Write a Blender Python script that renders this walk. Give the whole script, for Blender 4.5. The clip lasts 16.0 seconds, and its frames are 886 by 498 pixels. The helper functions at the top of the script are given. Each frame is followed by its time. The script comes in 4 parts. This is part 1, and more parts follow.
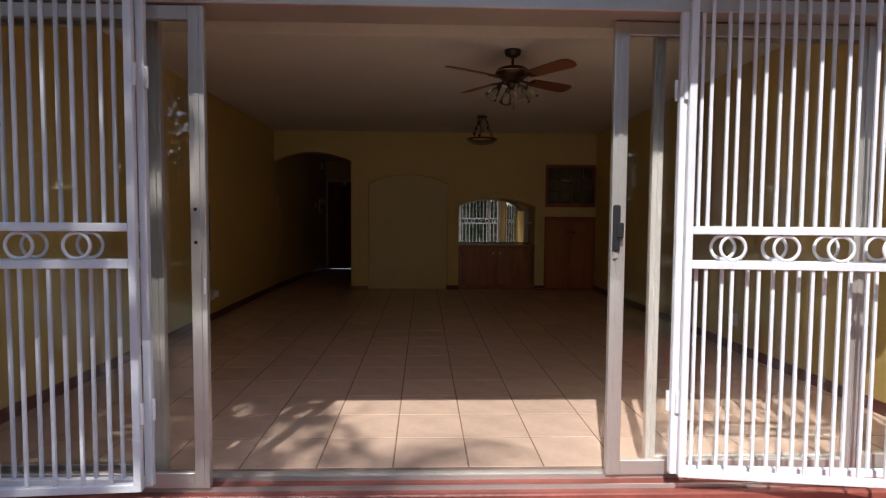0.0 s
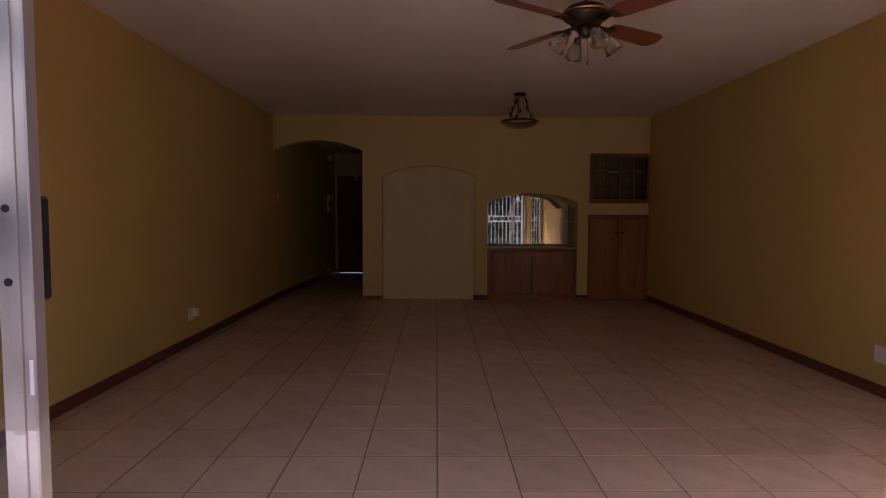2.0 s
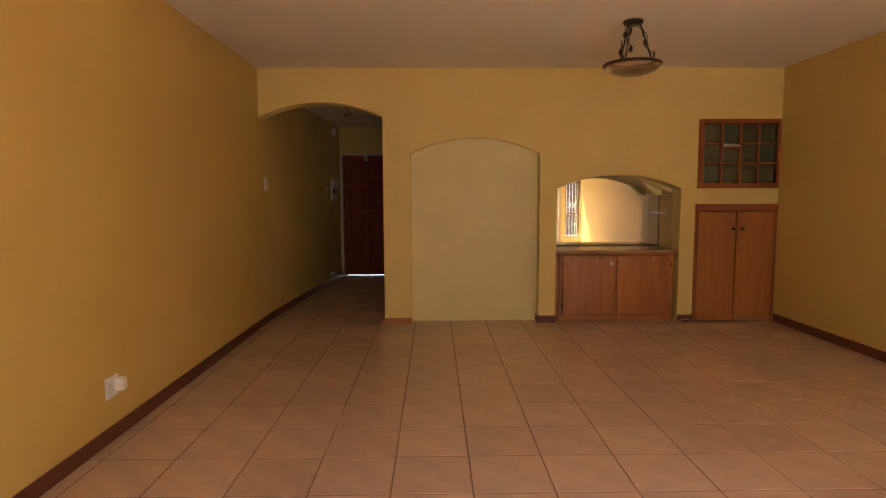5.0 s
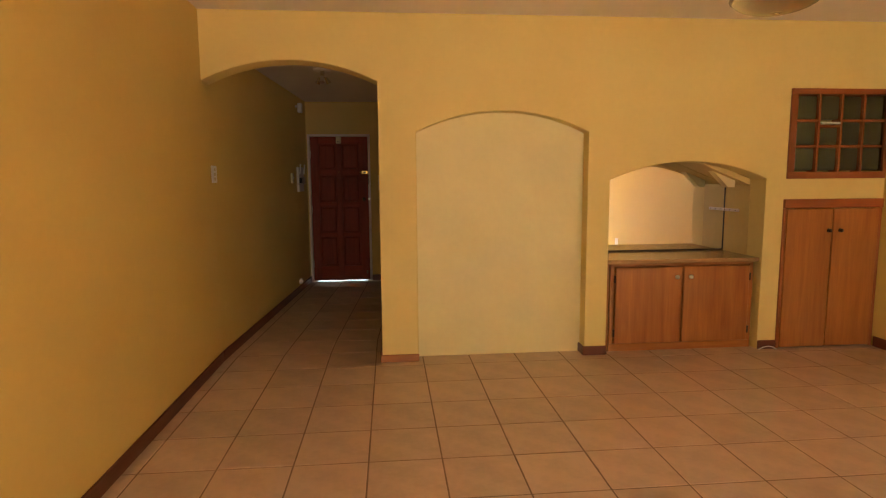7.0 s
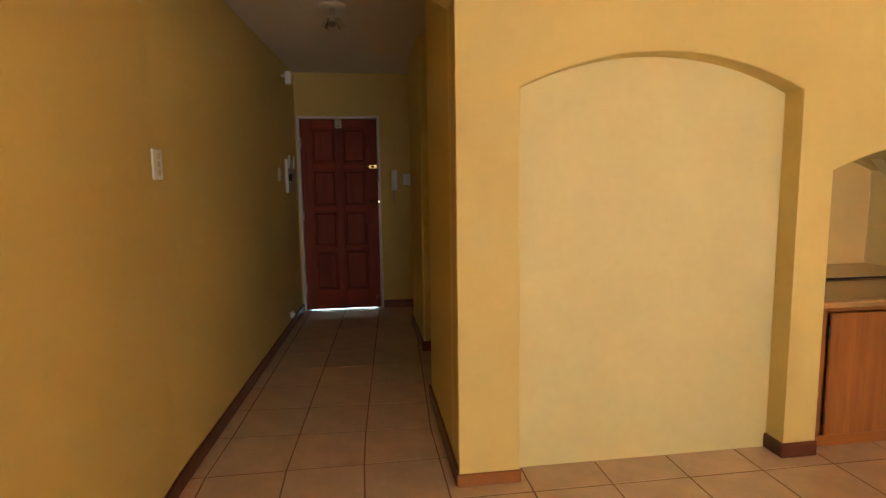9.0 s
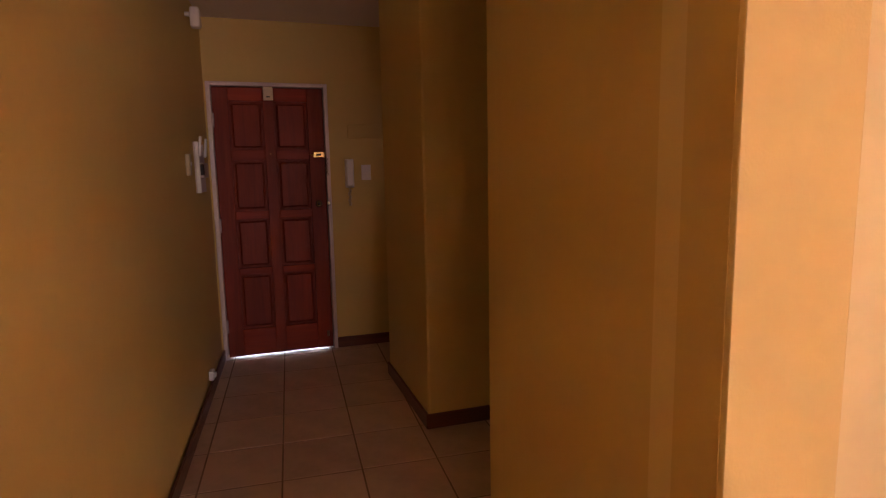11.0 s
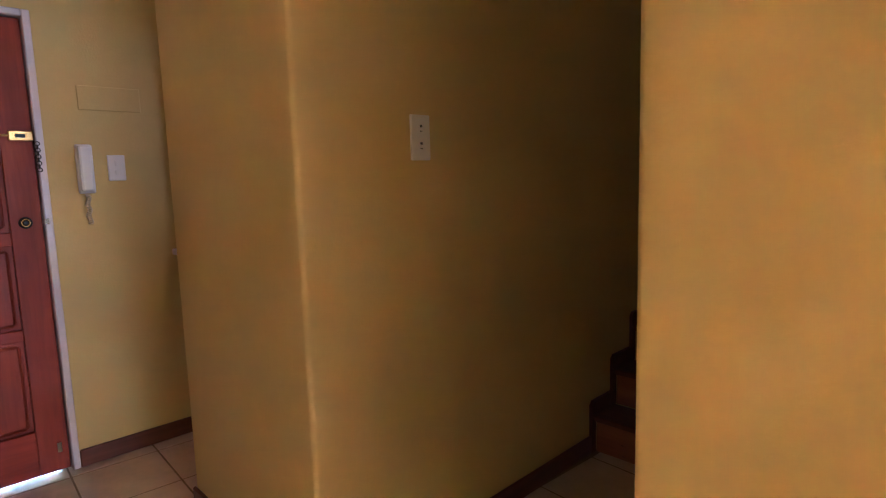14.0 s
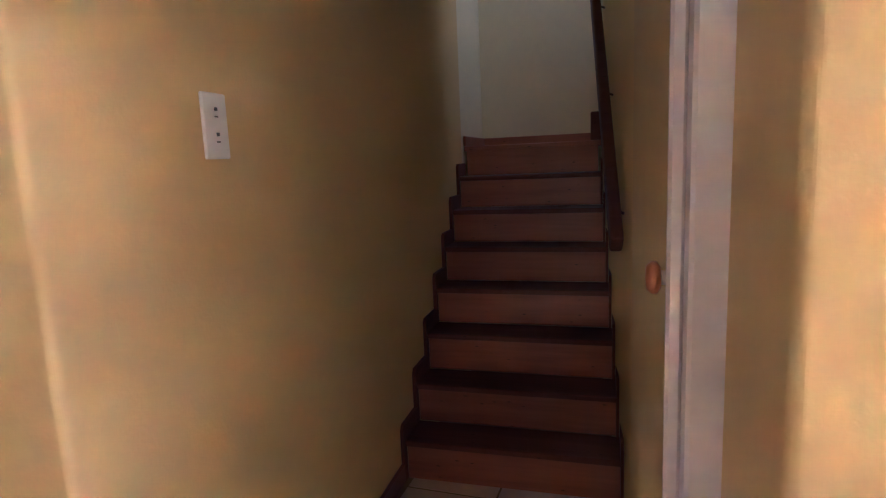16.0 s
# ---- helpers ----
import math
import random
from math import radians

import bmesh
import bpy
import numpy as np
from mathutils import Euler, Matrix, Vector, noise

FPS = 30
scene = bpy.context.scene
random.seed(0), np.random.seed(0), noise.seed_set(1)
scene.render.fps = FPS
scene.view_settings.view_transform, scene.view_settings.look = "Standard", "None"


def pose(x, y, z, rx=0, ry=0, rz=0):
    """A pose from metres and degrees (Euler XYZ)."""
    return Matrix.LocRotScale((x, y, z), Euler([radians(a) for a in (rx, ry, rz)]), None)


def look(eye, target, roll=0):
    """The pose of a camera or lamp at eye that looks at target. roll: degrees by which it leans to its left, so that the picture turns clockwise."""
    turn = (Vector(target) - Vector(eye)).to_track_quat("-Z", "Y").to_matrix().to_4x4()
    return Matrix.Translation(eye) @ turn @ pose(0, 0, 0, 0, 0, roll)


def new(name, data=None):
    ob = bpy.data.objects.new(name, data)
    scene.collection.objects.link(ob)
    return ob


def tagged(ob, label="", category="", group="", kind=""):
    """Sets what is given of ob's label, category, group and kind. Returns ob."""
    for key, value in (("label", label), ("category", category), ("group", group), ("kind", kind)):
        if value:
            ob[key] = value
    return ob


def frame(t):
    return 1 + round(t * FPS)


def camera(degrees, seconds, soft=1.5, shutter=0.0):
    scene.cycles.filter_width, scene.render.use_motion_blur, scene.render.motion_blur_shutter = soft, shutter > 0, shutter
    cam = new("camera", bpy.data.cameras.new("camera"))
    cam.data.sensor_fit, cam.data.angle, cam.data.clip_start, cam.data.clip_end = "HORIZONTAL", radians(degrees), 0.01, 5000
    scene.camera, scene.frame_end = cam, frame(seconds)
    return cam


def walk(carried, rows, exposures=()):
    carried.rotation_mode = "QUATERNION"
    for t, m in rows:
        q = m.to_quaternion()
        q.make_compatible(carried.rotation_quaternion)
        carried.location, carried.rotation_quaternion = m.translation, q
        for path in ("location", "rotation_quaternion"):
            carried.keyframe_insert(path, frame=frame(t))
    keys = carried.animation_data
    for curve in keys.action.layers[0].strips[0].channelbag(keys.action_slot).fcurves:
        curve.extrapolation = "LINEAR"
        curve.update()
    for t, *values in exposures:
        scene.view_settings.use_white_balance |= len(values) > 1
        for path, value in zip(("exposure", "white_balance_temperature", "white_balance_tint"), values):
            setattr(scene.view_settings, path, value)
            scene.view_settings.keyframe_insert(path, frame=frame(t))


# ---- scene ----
cam = camera(75.2, 16.0, soft=1.2)

PATH = [
    (0, (2.494, -9.8, 1.242), (2.561, -7.804, 1.129), 0.4),
    (0.5, (2.47, -9.501, 1.246), (2.513, -7.505, 1.13), 0.3),
    (1, (2.422, -9.159, 1.258), (2.45, -7.163, 1.138), 0.2),
    (1.5, (2.397, -8.81, 1.255), (2.421, -6.814, 1.133), 0.3),
    (2, (2.339, -8.408, 1.258), (2.362, -6.412, 1.135), 0.2),
    (2.5, (2.279, -8.057, 1.233), (2.298, -6.061, 1.118), -0.1),
    (3, (2.209, -7.639, 1.256), (2.219, -5.643, 1.132), -0.1),
    (3.5, (2.144, -7.274, 1.279), (2.134, -5.279, 1.143), -0.1),
    (4, (2.044, -6.859, 1.28), (2.035, -4.864, 1.14), -0.1),
    (6.5, (1.447, -4.943, 1.463), (1.595, -2.964, 1.215), -0.4),
    (7, (1.346, -4.494, 1.429), (1.528, -2.517, 1.189), -0.4),
    (7.5, (1.205, -4.011, 1.425), (1.413, -2.038, 1.178), -0.5),
    (8, (1.089, -3.496, 1.417), (1.321, -1.525, 1.169), -0.6),
    (8.5, (0.968, -3.017, 1.41), (1.223, -1.049, 1.163), -0.7),
    (9, (0.859, -2.52, 1.407), (1.139, -0.555, 1.161), -0.8),
    (11.5, (0.476, -0.483, 1.385), (1.213, 1.355, 1.111), -1.2),
    (12, (0.498, -0.169, 1.371), (1.35, 1.619, 1.097), -1.3),
    (12.5, (0.517, 0.087, 1.349), (1.478, 1.821, 1.082), -1.4),
    (13, (0.5, 0.277, 1.342), (1.611, 1.918, 1.076), -1.7),
    (13.5, (0.501, 0.458, 1.333), (1.74, 2.006, 1.071), -1.8),
    (14, (0.536, 0.66, 1.31), (1.921, 2.081, 1.058), -1.7),
    (14.5, (0.5, 0.752, 1.311), (2.08, 1.947, 1.039), -2.5),
    (15, (0.559, 0.886, 1.311), (2.283, 1.857, 1.022), -2.4),
    (15.5, (0.595, 1.029, 1.328), (2.418, 1.796, 1.028), -2.6),
    (16, (0.683, 1.214, 1.339), (2.584, 1.753, 1.032), -2.5),
]
EXPOSURES = [(0.0, 0.45, 5900, 11), (1.0, 0.5, 5700, 10), (1.5, 0.68, 5700, 15), (2.0, 0.97, 5750, 29), (3.0, 1.92, 5800, 25), (3.5, 2.36, 6100, 21), (4.0, 2.75, 6500, 17),
             (6.5, 4.0, 7900, 9), (9.0, 4.62, 6500, -1), (11.5, 5.02, 7300, 52), (12.5, 6.03, 6400, 34), (13.5, 6.76, 4950, 20), (14.0, 7.03, 4450, 13), (15.0, 7.42, 3850, 8), (15.5, 7.72, 3740, 14), (16.0, 8.2, 3600, 20)]
walk(cam, [(t, look(eye, target, roll)) for t, eye, target, roll in PATH], EXPOSURES)

# ---- world and sun ----
world = bpy.data.worlds.new("sky")
scene.world = world
world.use_nodes = True
wn = world.node_tree
sky = wn.nodes.new("ShaderNodeTexSky")
sky.sky_type = "NISHITA"
sky.sun_disc = False
SUN_WAY = Vector((0.27, 1.0, -1.32)).normalized()
sky.sun_elevation = math.asin(-SUN_WAY.z)
sky.sun_rotation = math.atan2(-SUN_WAY.x, -SUN_WAY.y)
wn.links.new(sky.outputs[0], wn.nodes["Background"].inputs[0])
wn.nodes["Background"].inputs[1].default_value = 0.14
sun_data = bpy.data.lights.new("sun", "SUN")
sun_data.energy, sun_data.angle, sun_data.color = 4.0, radians(0.55), (1.0, 0.95, 0.86)
sun = new("sun", sun_data)
sun.matrix_world = SUN_WAY.to_track_quat("-Z", "Y").to_matrix().to_4x4()

# the sky's light in the wide door opening
door_sky = bpy.data.lights.new("door_daylight", "AREA")
door_sky.shape, door_sky.size, door_sky.size_y, door_sky.energy, door_sky.color = "RECTANGLE", 2.6, 2.05, 3.0, (1.0, 0.97, 0.93)
door_lamp = new("door_daylight", door_sky)
door_lamp.matrix_world = look((2.10, -7.07, 1.12), (2.10, -5.07, -0.43))

# ---- materials ----
def material(name, color, rough=0.6, metal=0.0, var=0.12, scale=3.0, fine=60.0, bump=0.0, bump_scale=80.0, coat=0.0, random_tint=0.0, tone=None):
    """Principled paint or stone with two scales of variation and a fine relief."""
    m = bpy.data.materials.new(name)
    m.use_nodes = True
    nt = m.node_tree
    b = nt.nodes["Principled BSDF"]
    tc = nt.nodes.new("ShaderNodeTexCoord")
    n1 = nt.nodes.new("ShaderNodeTexNoise")
    n1.inputs["Scale"].default_value, n1.inputs["Detail"].default_value = scale, 4
    n2 = nt.nodes.new("ShaderNodeTexNoise")
    n2.inputs["Scale"].default_value, n2.inputs["Detail"].default_value = fine, 3
    for n in (n1, n2):
        nt.links.new(tc.outputs["Object"], n.inputs["Vector"])
    add = nt.nodes.new("ShaderNodeMath")
    add.operation = "MULTIPLY_ADD"
    add.inputs[1].default_value = 0.35
    nt.links.new(n2.outputs[0], add.inputs[0])
    nt.links.new(n1.outputs[0], add.inputs[2])
    value = add.outputs[0]
    if random_tint:
        info = nt.nodes.new("ShaderNodeObjectInfo")
        add2 = nt.nodes.new("ShaderNodeMath")
        add2.operation = "MULTIPLY_ADD"
        add2.inputs[1].default_value = random_tint
        nt.links.new(info.outputs["Random"], add2.inputs[0])
        nt.links.new(value, add2.inputs[2])
        value = add2.outputs[0]
    ramp = nt.nodes.new("ShaderNodeValToRGB")
    dark = tone or tuple(c * (1 - 2 * var) for c in color)
    light = tuple(min(1, c * (1 + var)) for c in color)
    ramp.color_ramp.elements[0].position, ramp.color_ramp.elements[0].color = 0.4, (*dark, 1)
    ramp.color_ramp.elements[1].position, ramp.color_ramp.elements[1].color = 0.95, (*light, 1)
    nt.links.new(value, ramp.inputs[0])
    nt.links.new(ramp.outputs[0], b.inputs["Base Color"])
    b.inputs["Roughness"].default_value, b.inputs["Metallic"].default_value = rough, metal
    b.inputs["Coat Weight"].default_value = coat
    if bump:
        n3 = nt.nodes.new("ShaderNodeTexNoise")
        n3.inputs["Scale"].default_value, n3.inputs["Detail"].default_value = bump_scale, 4
        nt.links.new(tc.outputs["Object"], n3.inputs["Vector"])
        bp = nt.nodes.new("ShaderNodeBump")
        bp.inputs["Strength"].default_value, bp.inputs["Distance"].default_value = bump, 0.01
        nt.links.new(n3.outputs[0], bp.inputs["Height"])
        nt.links.new(bp.outputs[0], b.inputs["Normal"])
    return m


def wood(name, light, dark, rough=0.4, axis=2, scale=9.0, coat=0.2, knots=0.0, gloss=0.5):
    """Grain stretched along one axis, with darker streaks and optional knots."""
    m = bpy.data.materials.new(name)
    m.use_nodes = True
    nt = m.node_tree
    b = nt.nodes["Principled BSDF"]
    tc = nt.nodes.new("ShaderNodeTexCoord")
    mp = nt.nodes.new("ShaderNodeMapping")
    stretch = [scale] * 3
    stretch[axis] = scale * 0.07
    mp.inputs["Scale"].default_value = stretch
    nt.links.new(tc.outputs["Object"], mp.inputs[0])
    info = nt.nodes.new("ShaderNodeObjectInfo")
    mul = nt.nodes.new("ShaderNodeMath")
    mul.operation = "MULTIPLY"
    mul.inputs[1].default_value = 37.0
    nt.links.new(info.outputs["Random"], mul.inputs[0])
    off = nt.nodes.new("ShaderNodeVectorMath")
    nt.links.new(mp.outputs[0], off.inputs[0])
    nt.links.new(mul.outputs[0], off.inputs[1])
    n1 = nt.nodes.new("ShaderNodeTexNoise")
    n1.inputs["Scale"].default_value, n1.inputs["Detail"].default_value, n1.inputs["Distortion"].default_value = 1.6, 6, 0.8
    nt.links.new(off.outputs[0], n1.inputs["Vector"])
    n2 = nt.nodes.new("ShaderNodeTexNoise")
    n2.inputs["Scale"].default_value, n2.inputs["Detail"].default_value = 11, 3
    nt.links.new(off.outputs[0], n2.inputs["Vector"])
    add = nt.nodes.new("ShaderNodeMath")
    add.operation = "MULTIPLY_ADD"
    add.inputs[1].default_value = 0.4
    nt.links.new(n2.outputs[0], add.inputs[0])
    nt.links.new(n1.outputs[0], add.inputs[2])
    ramp = nt.nodes.new("ShaderNodeValToRGB")
    ramp.color_ramp.elements[0].position, ramp.color_ramp.elements[0].color = 0.42, (*dark, 1)
    ramp.color_ramp.elements[1].position, ramp.color_ramp.elements[1].color = 0.95, (*light, 1)
    nt.links.new(add.outputs[0], ramp.inputs[0])
    color = ramp.outputs[0]
    if knots:
        vo = nt.nodes.new("ShaderNodeTexVoronoi")
        mp2 = nt.nodes.new("ShaderNodeMapping")
        s2 = [7.0] * 3
        s2[axis] = 2.0
        mp2.inputs["Scale"].default_value = s2
        nt.links.new(tc.outputs["Object"], mp2.inputs[0])
        off2 = nt.nodes.new("ShaderNodeVectorMath")
        nt.links.new(mp2.outputs[0], off2.inputs[0])
        nt.links.new(mul.outputs[0], off2.inputs[1])
        nt.links.new(off2.outputs[0], vo.inputs["Vector"])
        kr = nt.nodes.new("ShaderNodeValToRGB")
        kr.color_ramp.elements[0].position, kr.color_ramp.elements[0].color = 0.05, (1, 1, 1, 1)
        kr.color_ramp.elements[1].position, kr.color_ramp.elements[1].color = 0.11, (0, 0, 0, 1)
        nt.links.new(vo.outputs["Distance"], kr.inputs[0])
        mix = nt.nodes.new("ShaderNodeMix")
        mix.data_type = "RGBA"
        mix.inputs["B"].default_value = (*(c * knots for c in dark), 1)
        nt.links.new(kr.outputs[0], mix.inputs["Factor"])
        nt.links.new(color, mix.inputs["A"])
        color = mix.outputs["Result"]
    nt.links.new(color, b.inputs["Base Color"])
    b.inputs["Roughness"].default_value = rough
    b.inputs["Specular IOR Level"].default_value = gloss
    b.inputs["Coat Weight"].default_value = coat
    b.inputs["Coat Roughness"].default_value = 0.25
    bp = nt.nodes.new("ShaderNodeBump")
    bp.inputs["Strength"].default_value, bp.inputs["Distance"].default_value = 0.15, 0.004
    nt.links.new(n2.outputs[0], bp.inputs["Height"])
    nt.links.new(bp.outputs[0], b.inputs["Normal"])
    return m


def glass(name, color, rough=0.0):
    m = bpy.data.materials.new(name)
    m.use_nodes = True
    b = m.node_tree.nodes["Principled BSDF"]
    b.inputs["Base Color"].default_value = (*color, 1)
    b.inputs["Transmission Weight"].default_value, b.inputs["Roughness"].default_value, b.inputs["IOR"].default_value = 1.0, rough, 1.45
    return m


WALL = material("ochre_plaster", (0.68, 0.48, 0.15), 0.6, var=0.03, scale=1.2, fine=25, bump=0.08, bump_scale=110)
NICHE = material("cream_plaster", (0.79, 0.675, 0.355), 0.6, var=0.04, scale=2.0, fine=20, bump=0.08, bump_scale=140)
BARWALL = material("olive_plaster", (0.62, 0.45, 0.18), 0.65, var=0.05, scale=2.0, fine=20, bump=0.08, bump_scale=140)
# paler plaster than WALL; the colour also carries brightness against the dim hall
FARWALL = material("pale_ochre_lifted_plaster", (0.76, 0.585, 0.225), 0.62, var=0.03, scale=1.2, fine=25, bump=0.10, bump_scale=140)
CEIL = material("ceiling_paint", (0.80, 0.73, 0.65), 0.8, var=0.03, scale=1.0, fine=30, bump=0.05)
TILE = material("ceramic_tile", (0.58, 0.405, 0.30), 0.34, var=0.11, scale=6.0, fine=28, bump=0.03, bump_scale=50, random_tint=0.25, coat=0.15)
GROUT = material("brown_grout", (0.27, 0.17, 0.115), 0.9, var=0.2, scale=6, bump=0.3)
SKIRT = wood("skirting_wood", (0.17, 0.045, 0.024), (0.085, 0.020, 0.011), 0.4, axis=1, scale=7)
SKIRTX = wood("skirting_wood_cross", (0.19, 0.050, 0.026), (0.095, 0.023, 0.012), 0.4, axis=0, scale=7)
OAK = wood("cabinet_wood", (0.46, 0.172, 0.042), (0.27, 0.082, 0.020), 0.35, axis=2, scale=6.5, coat=0.35)
OAKX = wood("cabinet_wood_cross", (0.44, 0.163, 0.040), (0.29, 0.090, 0.022), 0.35, axis=0, scale=8, coat=0.35)
TOP = wood("counter_wood", (0.46, 0.27, 0.13), (0.33, 0.17, 0.075), 0.22, axis=0, scale=6, coat=0.5)
DOORWOOD = wood("mahogany", (0.31, 0.042, 0.014), (0.17, 0.020, 0.007), 0.5, axis=2, scale=7, coat=0.0, gloss=0.25)
DOORWOODX = wood("mahogany_cross", (0.38, 0.046, 0.013), (0.21, 0.022, 0.007), 0.5, axis=0, scale=7, coat=0.0, gloss=0.25)
STEP = wood("pine_riser", (0.37, 0.108, 0.038), (0.19, 0.048, 0.017), 0.42, axis=1, scale=6, coat=0.2, knots=0.25)
TREAD = wood("stained_tread", (0.15, 0.046, 0.022), (0.08, 0.022, 0.011), 0.55, axis=1, scale=6, coat=0.0, knots=0.4, gloss=0.25)
BLADE = wood("fan_blade_wood", (0.30, 0.10, 0.04), (0.14, 0.04, 0.018), 0.3, axis=0, scale=9, coat=0.4)
WHITE = material("white_gate_paint", (0.80, 0.79, 0.80), 0.4, var=0.05, scale=9, fine=90, bump=0.05)
ENAMEL = material("white_enamel", (0.77, 0.665, 0.66), 0.35, var=0.05, scale=4, fine=40, bump=0.04, bump_scale=30)
PLASTIC = material("white_plastic", (0.86, 0.83, 0.80), 0.4, var=0.03)
CREAMPL = material("yellowed_plastic", (0.66, 0.55, 0.36), 0.45, var=0.05)
ALU = material("aluminium", (0.60, 0.55, 0.495), 0.42, metal=0.6, var=0.06, scale=4, fine=120)
BLACK = material("black_plastic", (0.02, 0.02, 0.022), 0.45, var=0.1)
BRONZE = material("dark_bronze", (0.060, 0.036, 0.026), 0.38, metal=0.55, var=0.2, scale=15)
BRASS = material("brass", (0.72, 0.46, 0.16), 0.25, metal=1.0, var=0.05)
COPPER = material("copper_knob", (0.60, 0.24, 0.07), 0.3, metal=0.6, var=0.08)
# paler, less metallic than CHROME: the reflected doorway's glint is put into the colour
KNOBMETAL = material("glint_knob_metal", (0.92, 0.86, 0.76), 0.32, metal=0.8, var=0.03)
FRAMEWOOD = wood("stained_frame_wood", (0.36, 0.105, 0.030), (0.22, 0.055, 0.016), 0.4, axis=2, scale=7, coat=0.2)
FRAMEWOODX = wood("stained_frame_wood_cross", (0.38, 0.11, 0.031), (0.24, 0.06, 0.017), 0.4, axis=0, scale=7, coat=0.2)
CHROME = material("chrome", (0.75, 0.72, 0.68), 0.15, metal=1.0, var=0.03)
STOEP = material("red_stoep_paint", (0.30, 0.085, 0.060), 0.38, var=0.2, scale=3, fine=40, bump=0.15, bump_scale=40)
STONE = material("facade_plaster", (0.30, 0.16, 0.11), 0.8, var=0.12, bump=0.3)
GRASS = material("lawn", (0.075, 0.115, 0.03), 0.9, var=0.3, scale=2, fine=50, bump=0.6)
LEAF = material("leaves", (0.07, 0.13, 0.03), 0.5, var=0.35, scale=4, fine=20)
FROND = material("palm_leaflets", (0.08, 0.13, 0.035), 0.45, var=0.3, scale=4, fine=20)
BARK = material("bark", (0.16, 0.11, 0.08), 0.9, var=0.3, scale=6, bump=0.8, bump_scale=25)
GARDENWALL = material("garden_wall_paint", (0.40, 0.33, 0.25), 0.85, var=0.1, bump=0.2)
PANE = glass("window_glass", (0.97, 0.98, 0.96))
FROST = glass("frosted_glass", (0.80, 0.76, 0.66), 0.45)
BLOCK = glass("block_glass", (0.66, 0.70, 0.64), 0.30)
MIRROR = bpy.data.materials.new("mirror_silver")
MIRROR.use_nodes = True
mb = MIRROR.node_tree.nodes["Principled BSDF"]
mb.inputs["Base Color"].default_value, mb.inputs["Metallic"].default_value, mb.inputs["Roughness"].default_value = (0.86, 0.87, 0.84, 1), 1.0, 0.01


# ---- mesh helpers ----
def box(bm, x0, x1, y0, y1, z0, z1, bev=0.0, m=None, seg=1):
    made = bmesh.ops.create_cube(bm, size=1.0)["verts"]
    for v in made:
        v.co = Vector((x0 + (v.co.x + 0.5) * (x1 - x0), y0 + (v.co.y + 0.5) * (y1 - y0), z0 + (v.co.z + 0.5) * (z1 - z0)))
    if bev:
        edges = list({e for v in made for e in v.link_edges})
        made = bmesh.ops.bevel(bm, geom=edges, offset=bev, segments=seg, affect="EDGES", profile=0.5)["verts"]
    if m is not None:
        bmesh.ops.transform(bm, matrix=m, verts=[v for v in made if v.is_valid])
    return bm


def rod(bm, p0, p1, r0, r1=None, seg=12):
    p0, p1 = Vector(p0), Vector(p1)
    way = p1 - p0
    m = Matrix.Translation((p0 + p1) / 2) @ way.to_track_quat("Z", "Y").to_matrix().to_4x4()
    bmesh.ops.create_cone(bm, cap_ends=True, segments=seg, radius1=r0, radius2=r0 if r1 is None else r1, depth=way.length, matrix=m)
    return bm


def lathe(bm, profile, seg=24, m=None):
    rings = []
    for r, z in profile:
        rings.append([bm.verts.new((r * math.cos(2 * math.pi * i / seg), r * math.sin(2 * math.pi * i / seg), z)) for i in range(seg)])
    for a, b in zip(rings, rings[1:]):
        for i in range(seg):
            f = bm.faces.new((a[i], a[(i + 1) % seg], b[(i + 1) % seg], b[i]))
            f.smooth = True
    if m is not None:
        bmesh.ops.transform(bm, matrix=m, verts=[v for r in rings for v in r])
    return bm


def torus(bm, R, r, m, seg=32, tube=8, arc=1.0):
    rings = []
    count = seg if arc == 1.0 else seg + 1
    for i in range(count):
        a = 2 * math.pi * arc * i / seg
        rings.append([bm.verts.new(m @ Vector(((R + r * math.cos(2 * math.pi * j / tube)) * math.cos(a), (R + r * math.cos(2 * math.pi * j / tube)) * math.sin(a), r * math.sin(2 * math.pi * j / tube)))) for j in range(tube)])
    for i in range(seg):
        a, b = rings[i], rings[(i + 1) % count]
        for j in range(tube):
            f = bm.faces.new((a[j], a[(j + 1) % tube], b[(j + 1) % tube], b[j]))
            f.smooth = True
    return bm


def slab(bm, outline, z0, z1):
    """An upright prism over a floor outline (x, y)."""
    low = [bm.verts.new((x, y, z0)) for x, y in outline]
    high = [bm.verts.new((x, y, z1)) for x, y in outline]
    n = len(outline)
    bm.faces.new(low[::-1])
    bm.faces.new(high)
    for i in range(n):
        bm.faces.new((low[i], low[(i + 1) % n], high[(i + 1) % n], high[i]))
    bmesh.ops.recalc_face_normals(bm, faces=bm.faces[:])
    return bm


def sheet(bm, outer, holes, y0, y1):
    """A wall standing in the xz plane, with holes through it, from y0 to y1."""
    edges = []
    for loop in (outer, *holes):
        vs = [bm.verts.new((x, y0, z)) for x, z in loop]
        edges += [bm.edges.new((vs[i], vs[(i + 1) % len(vs)])) for i in range(len(vs))]
    bmesh.ops.triangle_fill(bm, use_beauty=True, use_dissolve=False, edges=edges)
    out = bmesh.ops.extrude_face_region(bm, geom=bm.faces[:])
    for v in out["geom"]:
        if isinstance(v, bmesh.types.BMVert):
            v.co.y = y1
    bmesh.ops.recalc_face_normals(bm, faces=bm.faces[:])
    return bm


